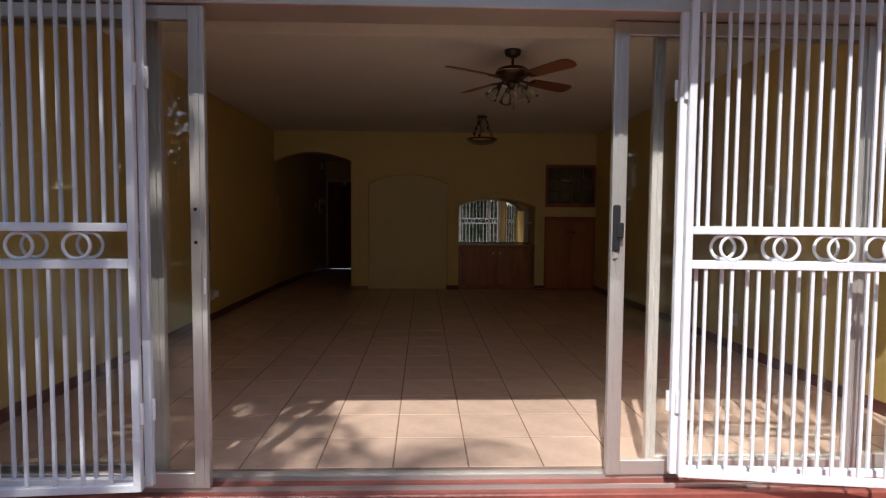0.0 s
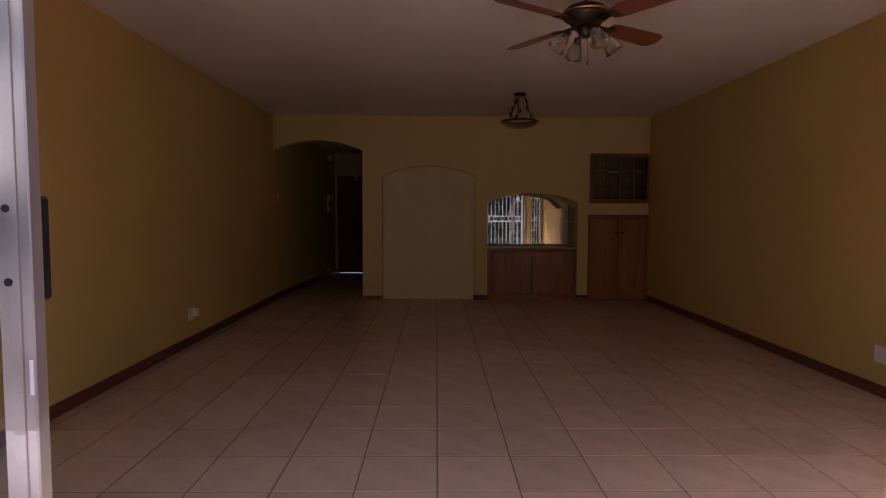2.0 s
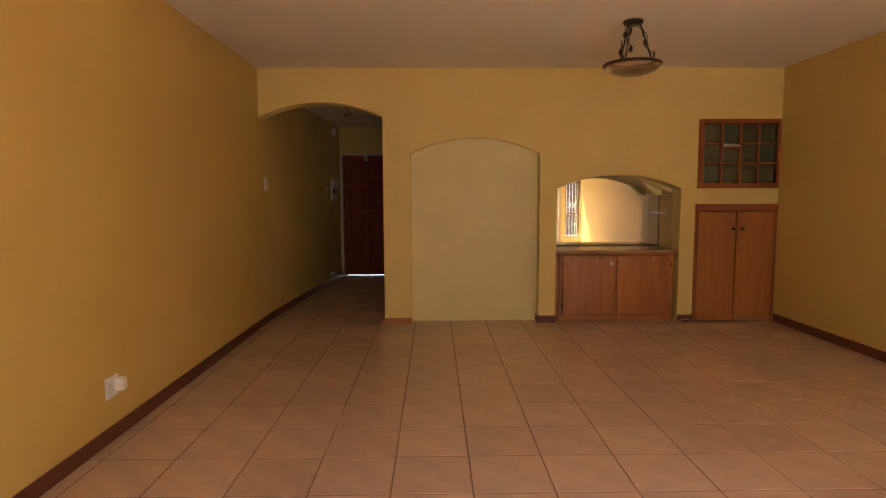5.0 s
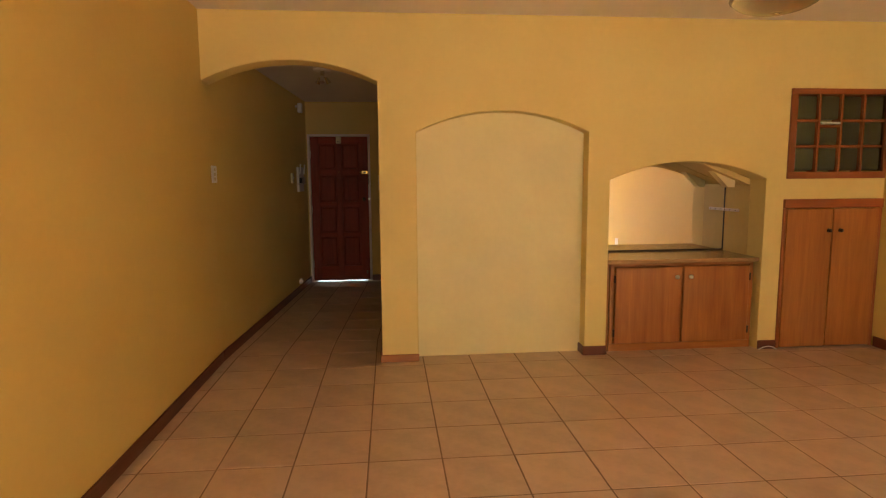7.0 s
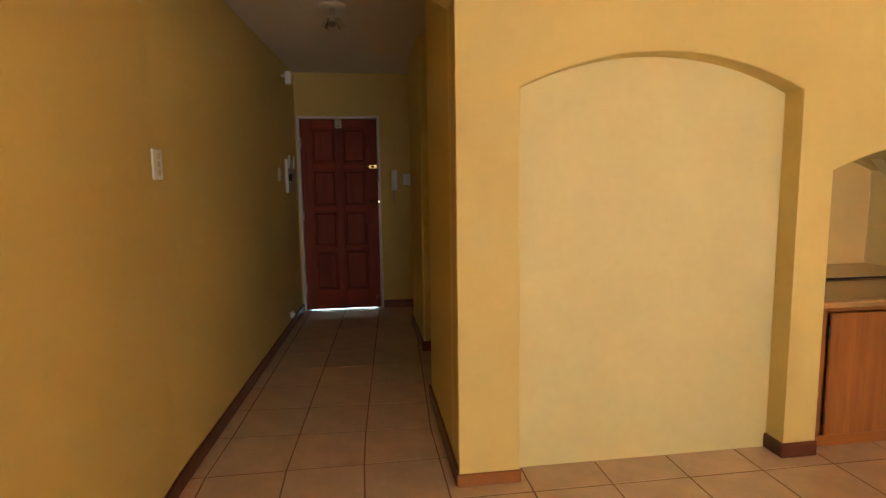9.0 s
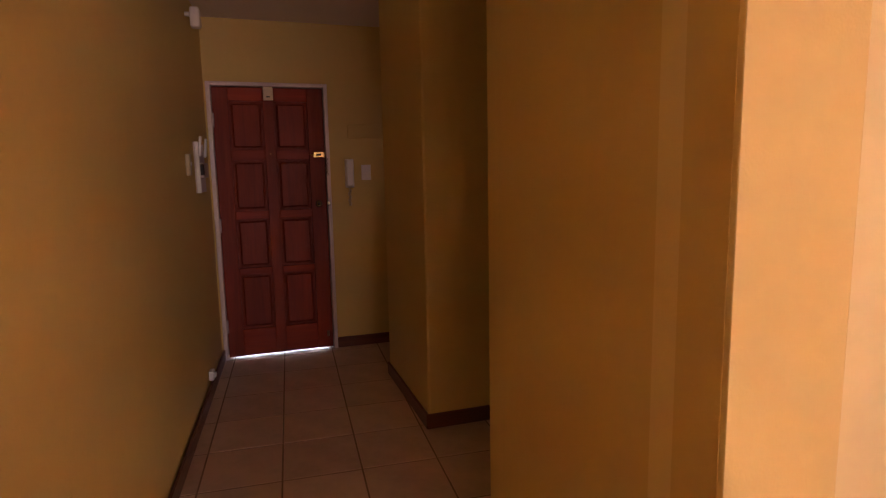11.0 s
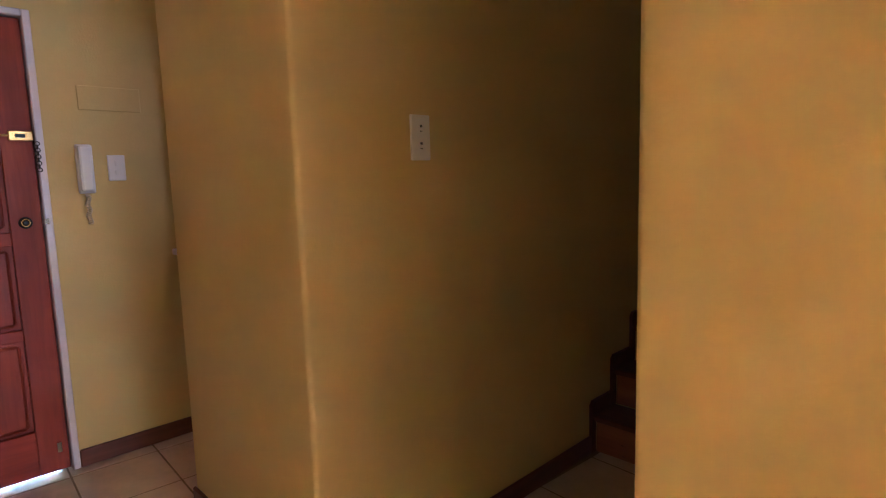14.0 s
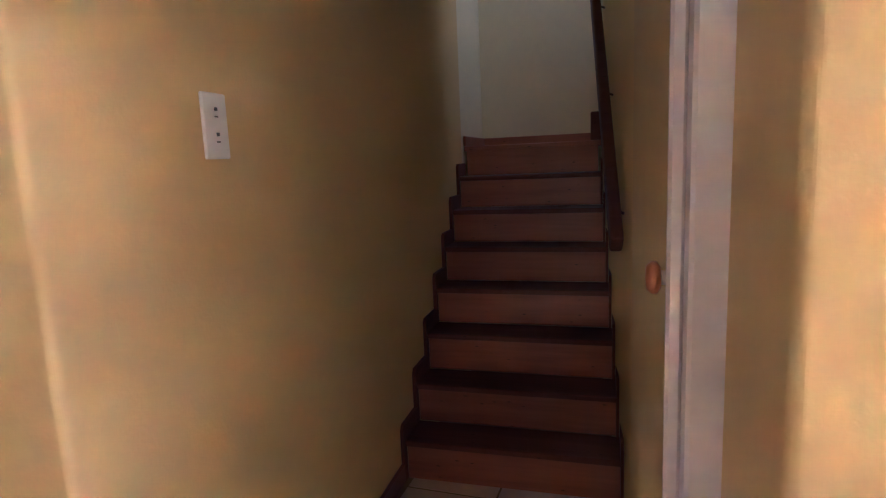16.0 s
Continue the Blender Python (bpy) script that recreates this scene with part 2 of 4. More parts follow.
def arch(x0, x1, spring, crown, steps=18):
    """Points of a flat arch from (x1, spring) over the crown to (x0, spring)."""
    half, rise = (x1 - x0) / 2, crown - spring
    radius = (half * half + rise * rise) / (2 * rise)
    cx, cz = (x0 + x1) / 2, crown - radius
    a = math.asin(half / radius)
    return [(cx + radius * math.sin(a - 2 * a * i / steps), cz + radius * math.cos(a - 2 * a * i / steps)) for i in range(steps + 1)]


def mesh_of(name, bm):
    me = bpy.data.meshes.new(name)
    bm.to_mesh(me)
    bm.free()
    return me


def part(name, bm, mat, parent=None, label=""):
    ob = new(name, mesh_of(name, bm))
    ob.data.materials.append(mat)
    if parent is not None:
        ob.parent = parent
    if label:
        tagged(ob, label)
    return ob


def thing(name, label, category, group="", kind="", m=None):
    ob = new(name)
    ob.empty_display_size = 0.1
    if m is not None:
        ob.matrix_world = m
    return tagged(ob, label, category, group, kind)


def setting(name, bm, mat, label, category):
    return tagged(part(name, bm, mat), label, category, "", "structure")


B = bmesh.new

# ---- the shell ----
ROOM_W, CEIL_Z, HALL_Z, FRONT_Z = 5.42, 2.652, 2.50, 3.05
HALL_R = 1.270
FAR_Y = -0.066
UP_Z = 4.6

# far wall of the living room: hall arch, blind niche, bar opening, glass-block window and cupboard opening
NICHE_L, NICHE_R, BAR_L, BAR_R = 1.555, 2.902, 3.082, 4.387
GB = (4.555, 5.412, 1.415, 2.13)
CUP = (4.545, 5.412, 0.0, 1.25)
outer = [(-0.15, 2.85), (-0.15, 2.12)] + [(0.0, 2.12)] + arch(0.0, HALL_R, 2.155, 2.305)[::-1] + [(HALL_R, -0.05)]
outer += [(NICHE_L, -0.05)] + arch(NICHE_L, NICHE_R, 1.787, 1.947)[::-1] + [(NICHE_R, -0.05)]
outer += [(BAR_L, -0.05)] + arch(BAR_L, BAR_R, 1.415, 1.557)[::-1] + [(BAR_R, -0.05)]
outer += [(CUP[0] + 0.03, -0.05), (CUP[0] + 0.03, CUP[3] - 0.03), (CUP[1] - 0.03, CUP[3] - 0.03), (CUP[1] - 0.03, -0.05)]
outer += [(5.60, -0.05), (5.60, 2.85)]
window_hole = [(GB[0] + 0.03, GB[2] + 0.03), (GB[1] - 0.03, GB[2] + 0.03), (GB[1] - 0.03, GB[3] - 0.03), (GB[0] + 0.03, GB[3] - 0.03)]
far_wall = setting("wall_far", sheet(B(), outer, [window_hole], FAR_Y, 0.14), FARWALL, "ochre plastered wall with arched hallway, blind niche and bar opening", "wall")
soft = far_wall.modifiers.new("rounded_plaster_edges", "BEVEL")
soft.width, soft.segments, soft.limit_method, soft.angle_limit = 0.008, 2, "ANGLE", radians(40)
setting("wall_niche_back", slab(B(), [(NICHE_L - 0.03, FAR_Y + 0.122), (NICHE_R + 0.03, FAR_Y + 0.122), (NICHE_R + 0.03, 0.138), (NICHE_L - 0.03, 0.138)], -0.05, 2.05), NICHE, "cream plastered back of the blind arched niche", "wall")
setting("wall_niche_behind", slab(B(), [(HALL_R + 0.14, 0.141), (BAR_L, 0.141), (BAR_L, 0.62), (HALL_R + 0.14, 0.26)], -0.05, 2.80), BARWALL, "plastered wall behind the niche", "wall")
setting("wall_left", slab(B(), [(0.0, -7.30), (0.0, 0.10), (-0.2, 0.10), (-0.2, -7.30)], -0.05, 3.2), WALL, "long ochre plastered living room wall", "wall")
setting("wall_hall_left", slab(B(), [(0.0, 0.10), (0.222, 3.86), (-0.2, 3.86), (-0.2, 0.10)], -0.05, 2.8), WALL, "ochre plastered hallway wall", "wall")
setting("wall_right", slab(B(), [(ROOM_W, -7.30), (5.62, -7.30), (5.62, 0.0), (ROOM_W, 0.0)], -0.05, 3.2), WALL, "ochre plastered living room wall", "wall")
HCORNER = [(1.278 + 0.016 * (1 - math.cos(a)), 1.042 - 0.016 * (1 - math.sin(a))) for a in [i * math.pi / 2 / 8 for i in range(9)]]
setting("wall_hall_right", slab(B(), [(HALL_R - 0.001, FAR_Y + 0.014)] + HCORNER + [(1.53, 1.050), (1.53, 0.95), (1.40, 0.93), (1.40, 0.15), (HALL_R + 0.05, 0.15), (HALL_R + 0.05, FAR_Y + 0.014)], -0.05, 2.8), WALL, "ochre plastered wall end beside the staircase", "wall")
CORNER = [(1.340 + 0.016 * (1 - math.cos(a)), 2.035 + 0.016 * (1 - math.sin(a))) for a in [i * math.pi / 2 / 8 for i in range(9)]]
setting("wall_stair_left", slab(B(), CORNER + [(4.08, 2.035), (4.08, 2.97), (1.352, 2.97), (1.34, 2.958)], -0.05, UP_Z), WALL, "ochre plastered wall along the staircase", "wall")

# same plane as wall_stair_left; its brightness is put into the paler NICHE colour
setting("wall_landing_left", slab(B(), [(4.081, 2.036), (4.72, 2.036), (4.72, 2.97), (4.081, 2.97)], -0.05, UP_Z), NICHE, "lit landing end of the stair wall, brightness put into paler plaster", "wall")

def stair_y(x):
    return 1.135 + 0.07 * (x - 2.75)


setting("wall_stair_right", slab(B(), [(2.47, 1.125), (2.80, stair_y(2.80)), (3.96, stair_y(3.96)), (3.96, 1.05), (2.47, 0.98)], -0.05, UP_Z), WALL, "ochre plastered wall with the handrail", "wall")
setting("wall_above_closet", slab(B(), [(1.53, 0.955), (2.47, 0.98), (2.47, 1.11), (1.53, 1.075)], 2.09, 2.8), WALL, "ochre plaster over the closet door", "wall")
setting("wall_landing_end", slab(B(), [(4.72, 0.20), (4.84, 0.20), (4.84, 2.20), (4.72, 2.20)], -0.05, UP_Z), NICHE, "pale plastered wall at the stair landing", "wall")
# wall pierced for an added, unseen window that holds the landing lamp
setting("wall_added_window", sheet(B(), [(3.84, 0.0), (4.72, 0.0), (4.72, UP_Z), (3.84, UP_Z)], [[(3.98, 3.30), (4.26, 3.30), (4.26, 3.60), (3.98, 3.60)]], 0.64, 0.74), NICHE, "pale plastered wall holding the unseen added window", "wall")
setting("wall_landing_side", slab(B(), [(3.84, 0.74), (3.96, 0.74), (3.96, 1.049), (3.84, 1.049)], -0.05, UP_Z), WALL, "plain plastered wall beside the landing", "wall")
setting("wall_upper_front", slab(B(), [(2.60, 0.97), (2.70, 0.97), (2.70, 2.034), (2.60, 2.034)], 2.62, UP_Z), WALL, "plain plastered wall over the stair foot", "wall")
setting("wall_closet", slab(B(), [(1.41, 0.27), (1.50, 0.27), (1.50, 0.62), (3.05, 0.63), (3.05, 0.75), (1.41, 0.74)], -0.05, 2.8), NICHE, "plain plastered wall of the closet", "wall")
setting("wall_cupboard_back", slab(B(), [(4.46, 0.64), (5.62, 0.64), (5.62, 0.74), (4.46, 0.74)], -0.05, 2.8), NICHE, "plain plastered wall behind the cupboard", "wall")
setting("wall_outer_right", slab(B(), [(5.43, 0.141), (5.62, 0.141), (5.62, 0.639), (5.43, 0.639)], -0.05, 2.8), NICHE, "plain plastered end wall", "wall")
DOOR_Y = 3.71
setting("wall_door", sheet(B(), [(0.0, -0.05), (0.225, -0.05), (0.225, 2.062), (1.085, 2.062), (1.085, -0.05), (1.75, -0.05), (1.75, 2.8), (0.0, 2.8)], [], DOOR_Y, DOOR_Y + 0.15), WALL, "ochre plastered wall round the front door", "wall")
bm = sheet(B(), [(2.97, -0.05), (3.71, -0.05), (3.71, 2.8), (2.97, 2.8)], [[(3.05, 0.985), (3.64, 0.985), (3.64, 2.09), (3.05, 2.09)]], -1.75, -1.62)
bmesh.ops.transform(bm, matrix=Matrix.Rotation(radians(90), 4, "Z"), verts=bm.verts)
setting("wall_recess_right", bm, WALL, "ochre plastered wall of the entrance recess", "wall")
setting("wall_recess_outer", slab(B(), [(1.95, 2.89), (2.05, 2.89), (2.05, 3.86), (1.751, 3.86), (1.751, 3.76), (1.95, 3.76)], -0.05, 2.8), WALL, "plain plastered outer wall", "wall")

setting("ceiling", box(B(), -0.2, 5.62, -5.20, 0.20, CEIL_Z, 2.85), CEIL, "off-white painted living room ceiling", "ceiling")
setting("ceiling_front", box(B(), -0.2, 5.62, -7.42, -5.20, FRONT_Z, 3.2), CEIL, "off-white raised ceiling inside the glass doors", "ceiling")
setting("ceiling_step", box(B(), 0.0, ROOM_W, -5.212, -5.08, CEIL_Z + 0.003, FRONT_Z - 0.003), CEIL, "off-white upstand between the two ceiling heights", "ceiling")
setting("ceiling_hall", box(B(), -0.2, 2.699, 0.201, 3.86, HALL_Z, 2.62), CEIL, "off-white painted hallway ceiling", "ceiling")
setting("ceiling_upper", box(B(), 2.55, 4.9, 0.6, 2.9, UP_Z, UP_Z + 0.1), CEIL, "off-white ceiling over the staircase", "ceiling")
setting("ceiling_closet", box(B(), 2.70, 5.62, 0.201, 0.96, 2.645, 2.75), CEIL, "plain ceiling over the closet", "ceiling")

floor = setting("floor", box(B(), -0.2, 5.62, -7.12, 3.80, -0.12, -0.0022), GROUT, "pinkish beige ceramic tile floor with brown grout", "floor")


# ---- skirting ----
def skirting(a, b, side, mat, label="dark wooden skirting board", h=0.085, d=0.016):
    a, b = Vector((*a, 0)), Vector((*b, 0))
    way = (b - a).normalized()
    n = Vector((-way.y, way.x, 0)) * side
    bm = B()
    length = (b - a).length
    m = Matrix.Translation(a) @ Matrix(((way.x, n.x, 0, 0), (way.y, n.y, 0, 0), (0, 0, 1, 0), (0, 0, 0, 1)))
    box(bm, 0, length, 0.0, d, 0.0, h, 0.005, m)
    bmesh.ops.recalc_face_normals(bm, faces=bm.faces[:])
    return setting("baseboard", bm, mat, label, "baseboard")


skirting((0.0, -7.10), (0.0, 0.10), -1, SKIRT)
skirting((0.0, 0.10), (0.221, 3.70), -1, SKIRT)
skirting((ROOM_W, -7.10), (ROOM_W, FAR_Y - 0.03), 1, SKIRT)
skirting((HALL_R - 0.014, FAR_Y), (NICHE_L + 0.004, FAR_Y), -1, OAKX, "orange-brown wooden skirting board on the wall pier", 0.06)
skirting((HALL_R, FAR_Y), (1.278, 1.04), 1, SKIRT)
skirting((NICHE_R - 0.016, FAR_Y), (BAR_L, FAR_Y), -1, SKIRTX, h=0.075)
skirting((NICHE_R, FAR_Y + 0.122), (NICHE_R, FAR_Y), -1, SKIRT, h=0.075)
skirting((BAR_R, FAR_Y), (CUP[0], FAR_Y), -1, SKIRTX, h=0.075)
skirting((1.325, 2.035), (2.80, 2.035), -1, SKIRTX)
skirting((1.34, 2.02), (1.34, 2.97), 1, SKIRT)
skirting((1.085, DOOR_Y), (1.62, DOOR_Y), -1, SKIRTX)
skirting((1.283, 1.05), (1.53, 1.055), 1, SKIRTX)

# ---- tiles ----
SIZE, GAP = 0.377, 0.0085
tile_mesh = mesh_of("tile", box(B(), 0.0, SIZE - GAP, 0.0, SIZE - GAP, -0.012, 0.0, 0.0014))
tile_mesh.materials.append(TILE)


def lay(x, y, px, py, turn=0.0, pivot=(0.0, 0.0)):
    ob = new("tile", tile_mesh)
    ob.parent = floor
    c, n = math.cos(turn), math.sin(turn)
    dx, dy = x + GAP / 2 - pivot[0], y + GAP / 2 - pivot[1]
    ob.location = (pivot[0] + c * dx - n * dy, pivot[1] + n * dx + c * dy, random.uniform(-0.0004, 0.0004))
    ob.rotation_euler.z = turn
    ob.scale = ((px - GAP) / (SIZE - GAP), (py - GAP) / (SIZE - GAP), 1)


for iy in range(-18, 1):
    for ix in range(-2, 14):
        lay(0.462 + 0.377 * ix, -0.165 + 0.3805 * iy, 0.377, 0.3805)
TURN, PIVOT = radians(-3.37), (0.80, 0.2155)


def turned(x, y):
    c, n = math.cos(TURN), math.sin(TURN)
    return (PIVOT[0] + c * (x - PIVOT[0]) - n * (y - PIVOT[1]), PIVOT[1] + n * (x - PIVOT[0]) + c * (y - PIVOT[1]))


# the cut row under the hall arch, from the room's grid to the turned one
for ix in range(-2, 5):
    xa, xb, ya, yb = 0.462 + 0.377 * ix, 0.462 + 0.377 * (ix + 1), 0.2155 + GAP / 2, -0.165 + 0.3805 * 2 - GAP / 2
    fa, fb = turned(0.462 + 0.366 * ix + GAP / 2, yb), turned(0.462 + 0.366 * (ix + 1) - GAP / 2, yb)
    part("tile", slab(B(), [(xa + GAP / 2, ya), (xb - GAP / 2, ya), fb, fa], -0.006, 0.0), TILE, floor)
for iy in range(2, 11):
    for ix in range(-2, 7):
        if ix < 4 or 2 <= iy <= 5:
            lay(0.462 + 0.366 * ix, -0.165 + 0.3805 * iy, 0.366, 0.3805, radians(-3.37), (0.80, 0.2155))

# ---- front glazing ----
HEAD_Z = 2.128
YT = (-7.275, -7.175, -7.12)


def sliding_panel(name, label, x0, x1, y, lock="", stile=0.055):
    """A glazed aluminium leaf: two stiles, two rails, one pane, and on the inner leaves a lock."""
    p = thing(name, label, "sliding door", "glass sliding door leaves", "structure")
    for a, b in ((x0, x0 + stile), (x1 - stile, x1)):
        part("stile", box(B(), a, b, y - 0.018, y + 0.018, 0.035, HEAD_Z - 0.005, 0.003), ALU, p)
        part("stile_rib", box(B(), a + 0.022, b - 0.022, y - 0.023, y - 0.018, 0.04, HEAD_Z - 0.01, 0.001), ALU, p)
    part("bottom_rail", box(B(), x0 + stile, x1 - stile, y - 0.016, y + 0.016, 0.035, 0.105, 0.003), ALU, p)
    part("top_rail", box(B(), x0 + stile, x1 - stile, y - 0.016, y + 0.016, HEAD_Z - 0.065, HEAD_Z - 0.005, 0.003), ALU, p)
    pane = part("pane", box(B(), x0 + stile, x1 - stile, y - 0.003, y + 0.003, 0.105, HEAD_Z - 0.065), PANE, p)
    pane.visible_shadow = False
    if lock == "holes":
        for z in (1.265, 1.123):
            part("screw_hole", rod(B(), (x1 - 0.042, y - 0.0245, z), (x1 - 0.042, y - 0.017, z), 0.008), BLACK, p)
        part("paint_chip", box(B(), x1 - 0.012, x1 - 0.003, y - 0.0195, y - 0.0175, 0.90, 0.97, 0.001), PLASTIC, p, "white scuff of bare paint")
        part("inside_lock", box(B(), x1 - 0.045, x1 - 0.005, y + 0.018, y + 0.05, 1.08, 1.29, 0.006), BLACK, p, "black plastic door lock")
    if lock == "handle":
        body = part("lock_case", box(B(), x0 + 0.004, x0 + 0.036, y - 0.040, y - 0.018, 1.09, 1.30, 0.006), BLACK, p, "black plastic door lock")
        part("pull", box(B(), x0 + 0.018, x0 + 0.048, y - 0.052, y - 0.040, 1.15, 1.22, 0.005), BLACK, body)
        part("lock_cover", box(B(), x0 + 0.008, x0 + 0.030, y - 0.030, y - 0.018, 1.055, 1.09, 0.003), ALU, body)
    return p


sliding_panel("sliding_door", "open aluminium-framed glass sliding door leaf with screw holes", 0.28, 1.558, YT[0], "holes", 0.066)
sliding_panel("sliding_door", "open aluminium-framed glass sliding door leaf with black lock", 3.352, 4.56, YT[1], "handle", 0.066)
sliding_panel("fixed_pane", "fixed aluminium-framed glass door leaf", 0.06, 1.33, YT[1])
sliding_panel("fixed_pane", "fixed aluminium-framed glass door leaf", 3.556, 4.86, YT[2], "", 0.05)
tr = thing("door_track_frame", "aluminium head and sill track of the sliding doors", "door frame", "", "structure")
part("head", box(B(), 0.0, 4.93, -7.31, -7.08, HEAD_Z, HEAD_Z + 0.055, 0.004), ALU, tr)
part("sill", box(B(), 0.0, 4.93, -7.150, -7.08, -0.03, 0.014, 0.003), ALU, tr)
part("threshold", box(B(), 0.0, 4.93, -7.33, -7.151, -0.03, 0.014, 0.006), STOEP, tr, "red painted cement threshold")
for y in (YT[0], YT[1], YT[2]):
    part("track_rail", box(B(), 0.06, 4.86, y - 0.004, y + 0.004, 0.014, 0.033), ALU, tr)
for x in (0.0, 4.87):
    part("jamb", box(B(), x, x + 0.06, -7.31, -7.08, 0.014, HEAD_Z, 0.003), ALU, tr)
setting("wall_front", sheet(B(), [(0.0, HEAD_Z + 0.055), (4.93, HEAD_Z + 0.055), (4.93, -0.05), (5.42, -0.05), (5.42, 3.2), (0.0, 3.2)], [[(5.03, 0.30), (5.39, 0.30), (5.39, 2.20), (5.03, 2.20)]], -7.30, -7.12), STONE, "brown plastered front wall over the glass doors", "wall")
setting("wall_front_inner", sheet(B(), [(0.0, HEAD_Z + 0.055), (4.93, HEAD_Z + 0.055), (4.93, -0.05), (5.42, -0.05), (5.42, 3.05), (0.0, 3.05)], [[(5.03, 0.30), (5.39, 0.30), (5.39, 2.20), (5.03, 2.20)]], -7.119, -7.10), NICHE, "cream plaster inside the front wall", "wall")
side = thing("window_1", "narrow white side window with transoms and burglar bars", "window", "", "structure")
for a, b, c, d in ((5.03, 5.39, 0.30, 0.35), (5.03, 5.39, 2.15, 2.20), (5.03, 5.07, 0.35, 2.15), (5.35, 5.39, 0.35, 2.15), (5.07, 5.35, 1.72, 1.77), (5.07, 5.35, 0.88, 0.93)):
    part("window_frame", box(B(), a, b, -7.24, -7.18, c, d, 0.003), GARDENWALL, side)
for c, d in ((0.35, 0.88), (0.93, 1.72), (1.77, 2.15)):
    pn = part("pane", box(B(), 5.07, 5.35, -7.212, -7.206, c, d), PANE, side)
    pn.visible_shadow = False
for i in range(4):
    part("burglar_bar", rod(B(), (5.10 + 0.075 * i, -7.27, 0.3), (5.10 + 0.075 * i, -7.27, 2.2), 0.007, seg=8), WHITE, side)
for x in (5.14, 5.25):
    part("ring", torus(B(), 0.05, 0.007, pose(x, -7.275, 1.11, 90, 0, 0)), WHITE, side)

# ---- folding security gates ----
GATE_LOW, GATE_HIGH = 0.09, 2.32


def gate_leaf(name, label, a, b, shift=0.0):
    """One leaf of white square-bar gate from a to b (x, y): frame, two mid rails, bars and rings."""
    a, b = Vector((*a, 0)), Vector((*b, 0))
    way = (b - a).normalized()
    w = (b - a).length
    m = Matrix.Translation(a) @ Matrix(((way.x, -way.y, 0, 0), (way.y, way.x, 0, 0), (0, 0, 1, 0), (0, 0, 0, 1)))
    g = thing(name, label, "security gate", "folding security gates", "", m)
    for x in (0.0, w - 0.032):
        part("stile", box(B(), x, x + 0.032, -0.016, 0.016, GATE_LOW, GATE_HIGH, 0.003), WHITE, g)
    for z0, z1 in ((GATE_LOW, GATE_LOW + 0.032), (GATE_HIGH - 0.032, GATE_HIGH), (1.022, 1.056), (1.172, 1.206)):
        part("rail", box(B(), 0.032, w - 0.032, -0.015, 0.015, z0, z1, 0.002), WHITE, g)
    n = round((w - 0.032) / 0.112)
    step = (w - 0.032) / n
    for i in range(1, n):
        x = 0.016 + i * step + shift
        part("bar", box(B(), x - 0.007, x + 0.007, -0.007, 0.007, GATE_LOW + 0.032, 1.022, 0.0015), WHITE, g)
        part("bar", box(B(), x - 0.007, x + 0.007, -0.007, 0.007, 1.206, GATE_HIGH - 0.032, 0.0015), WHITE, g)
        if i % 2 == 0:
            part("ring", torus(B(), 0.052, 0.0075, pose(x, 0, 1.114, 90, 0, 0), 28, 6), WHITE, g)
    for z in (0.42, 1.80):
        part("hinge", rod(B(), (-0.008, 0.01, z - 0.045), (-0.008, 0.01, z + 0.045), 0.008, seg=10), WHITE, g)
    return g


gate_leaf("security_gate", "white steel bar gate leaf with ring motif, folded open", (1.328, -7.42), (0.098, -7.50))
gate_leaf("security_gate", "white steel bar gate leaf with ring motif, folded behind another", (1.350, -7.365), (0.08, -7.375))
gate_leaf("security_gate", "white steel bar gate leaf with ring motif, folded open", (3.632, -7.325), (4.86, -7.50), -0.032)
gate_leaf("security_gate", "white steel bar gate leaf with ring motif, folded behind another", (3.605, -7.29), (4.87, -7.365), -0.030)

# ---- outside ----
setting("ground", box(B(), -120, 120, -200, -7.4, -0.6, -0.16), GRASS, "green garden lawn", "ground")
# unseen ground, coloured dark to cut the glow under the front door
setting("ground_back", box(B(), -120, 120, 3.87, 200, -0.6, -0.03), STOEP, "unseen ground outside the front door, kept dark to cut light", "ground")
setting("pavement", box(B(), -1.5, 7.5, -10.6, -7.13, -0.159, -0.031, 0.012), STOEP, "red painted cement veranda floor", "pavement")
setting("roof", box(B(), -0.6, 6.2, -8.023, -7.31, 2.71, 2.85), STONE, "brown roof overhang over the glass doors", "roof")
# unseen slab, added to hold back daylight at the front door gap
setting("porch_shade_slab", box(B(), -1.0, 2.6, 3.87, 6.2, 2.5, 2.65), STONE, "unseen slab added to dim daylight under the front door", "roof")
setting("garden_wall", box(B(), -20, 25, -26.2, -25.9, -0.2, 1.9), GARDENWALL, "plastered garden boundary wall", "wall")


def leaf_cloud(count, centres, size, seed):
    """Many small leaves scattered through clumps, as one mesh."""
    rng = np.random.default_rng(seed)
    verts, faces = [], []
    for _ in range(count):
        cx, cy, cz, r = centres[rng.integers(len(centres))]
        d = rng.normal(size=3)
        d *= r * rng.uniform(0.35, 1.0) / np.linalg.norm(d)
        p = np.array((cx, cy, cz)) + d
        u = rng.normal(size=3)
        u /= np.linalg.norm(u)
        v = np.cross(u, rng.normal(size=3))
        v /= np.linalg.norm(v)
        s = size * rng.uniform(0.6, 1.3)
        k = len(verts)
        verts += [p - u * s, p + v * s * 0.45, p + u * s, p - v * s * 0.45]
        faces.append((k, k + 1, k + 2, k + 3))
    me = bpy.data.meshes.new("leaves")
    me.from_pydata([tuple(q) for q in verts], [], faces)
    me.update()
    return me


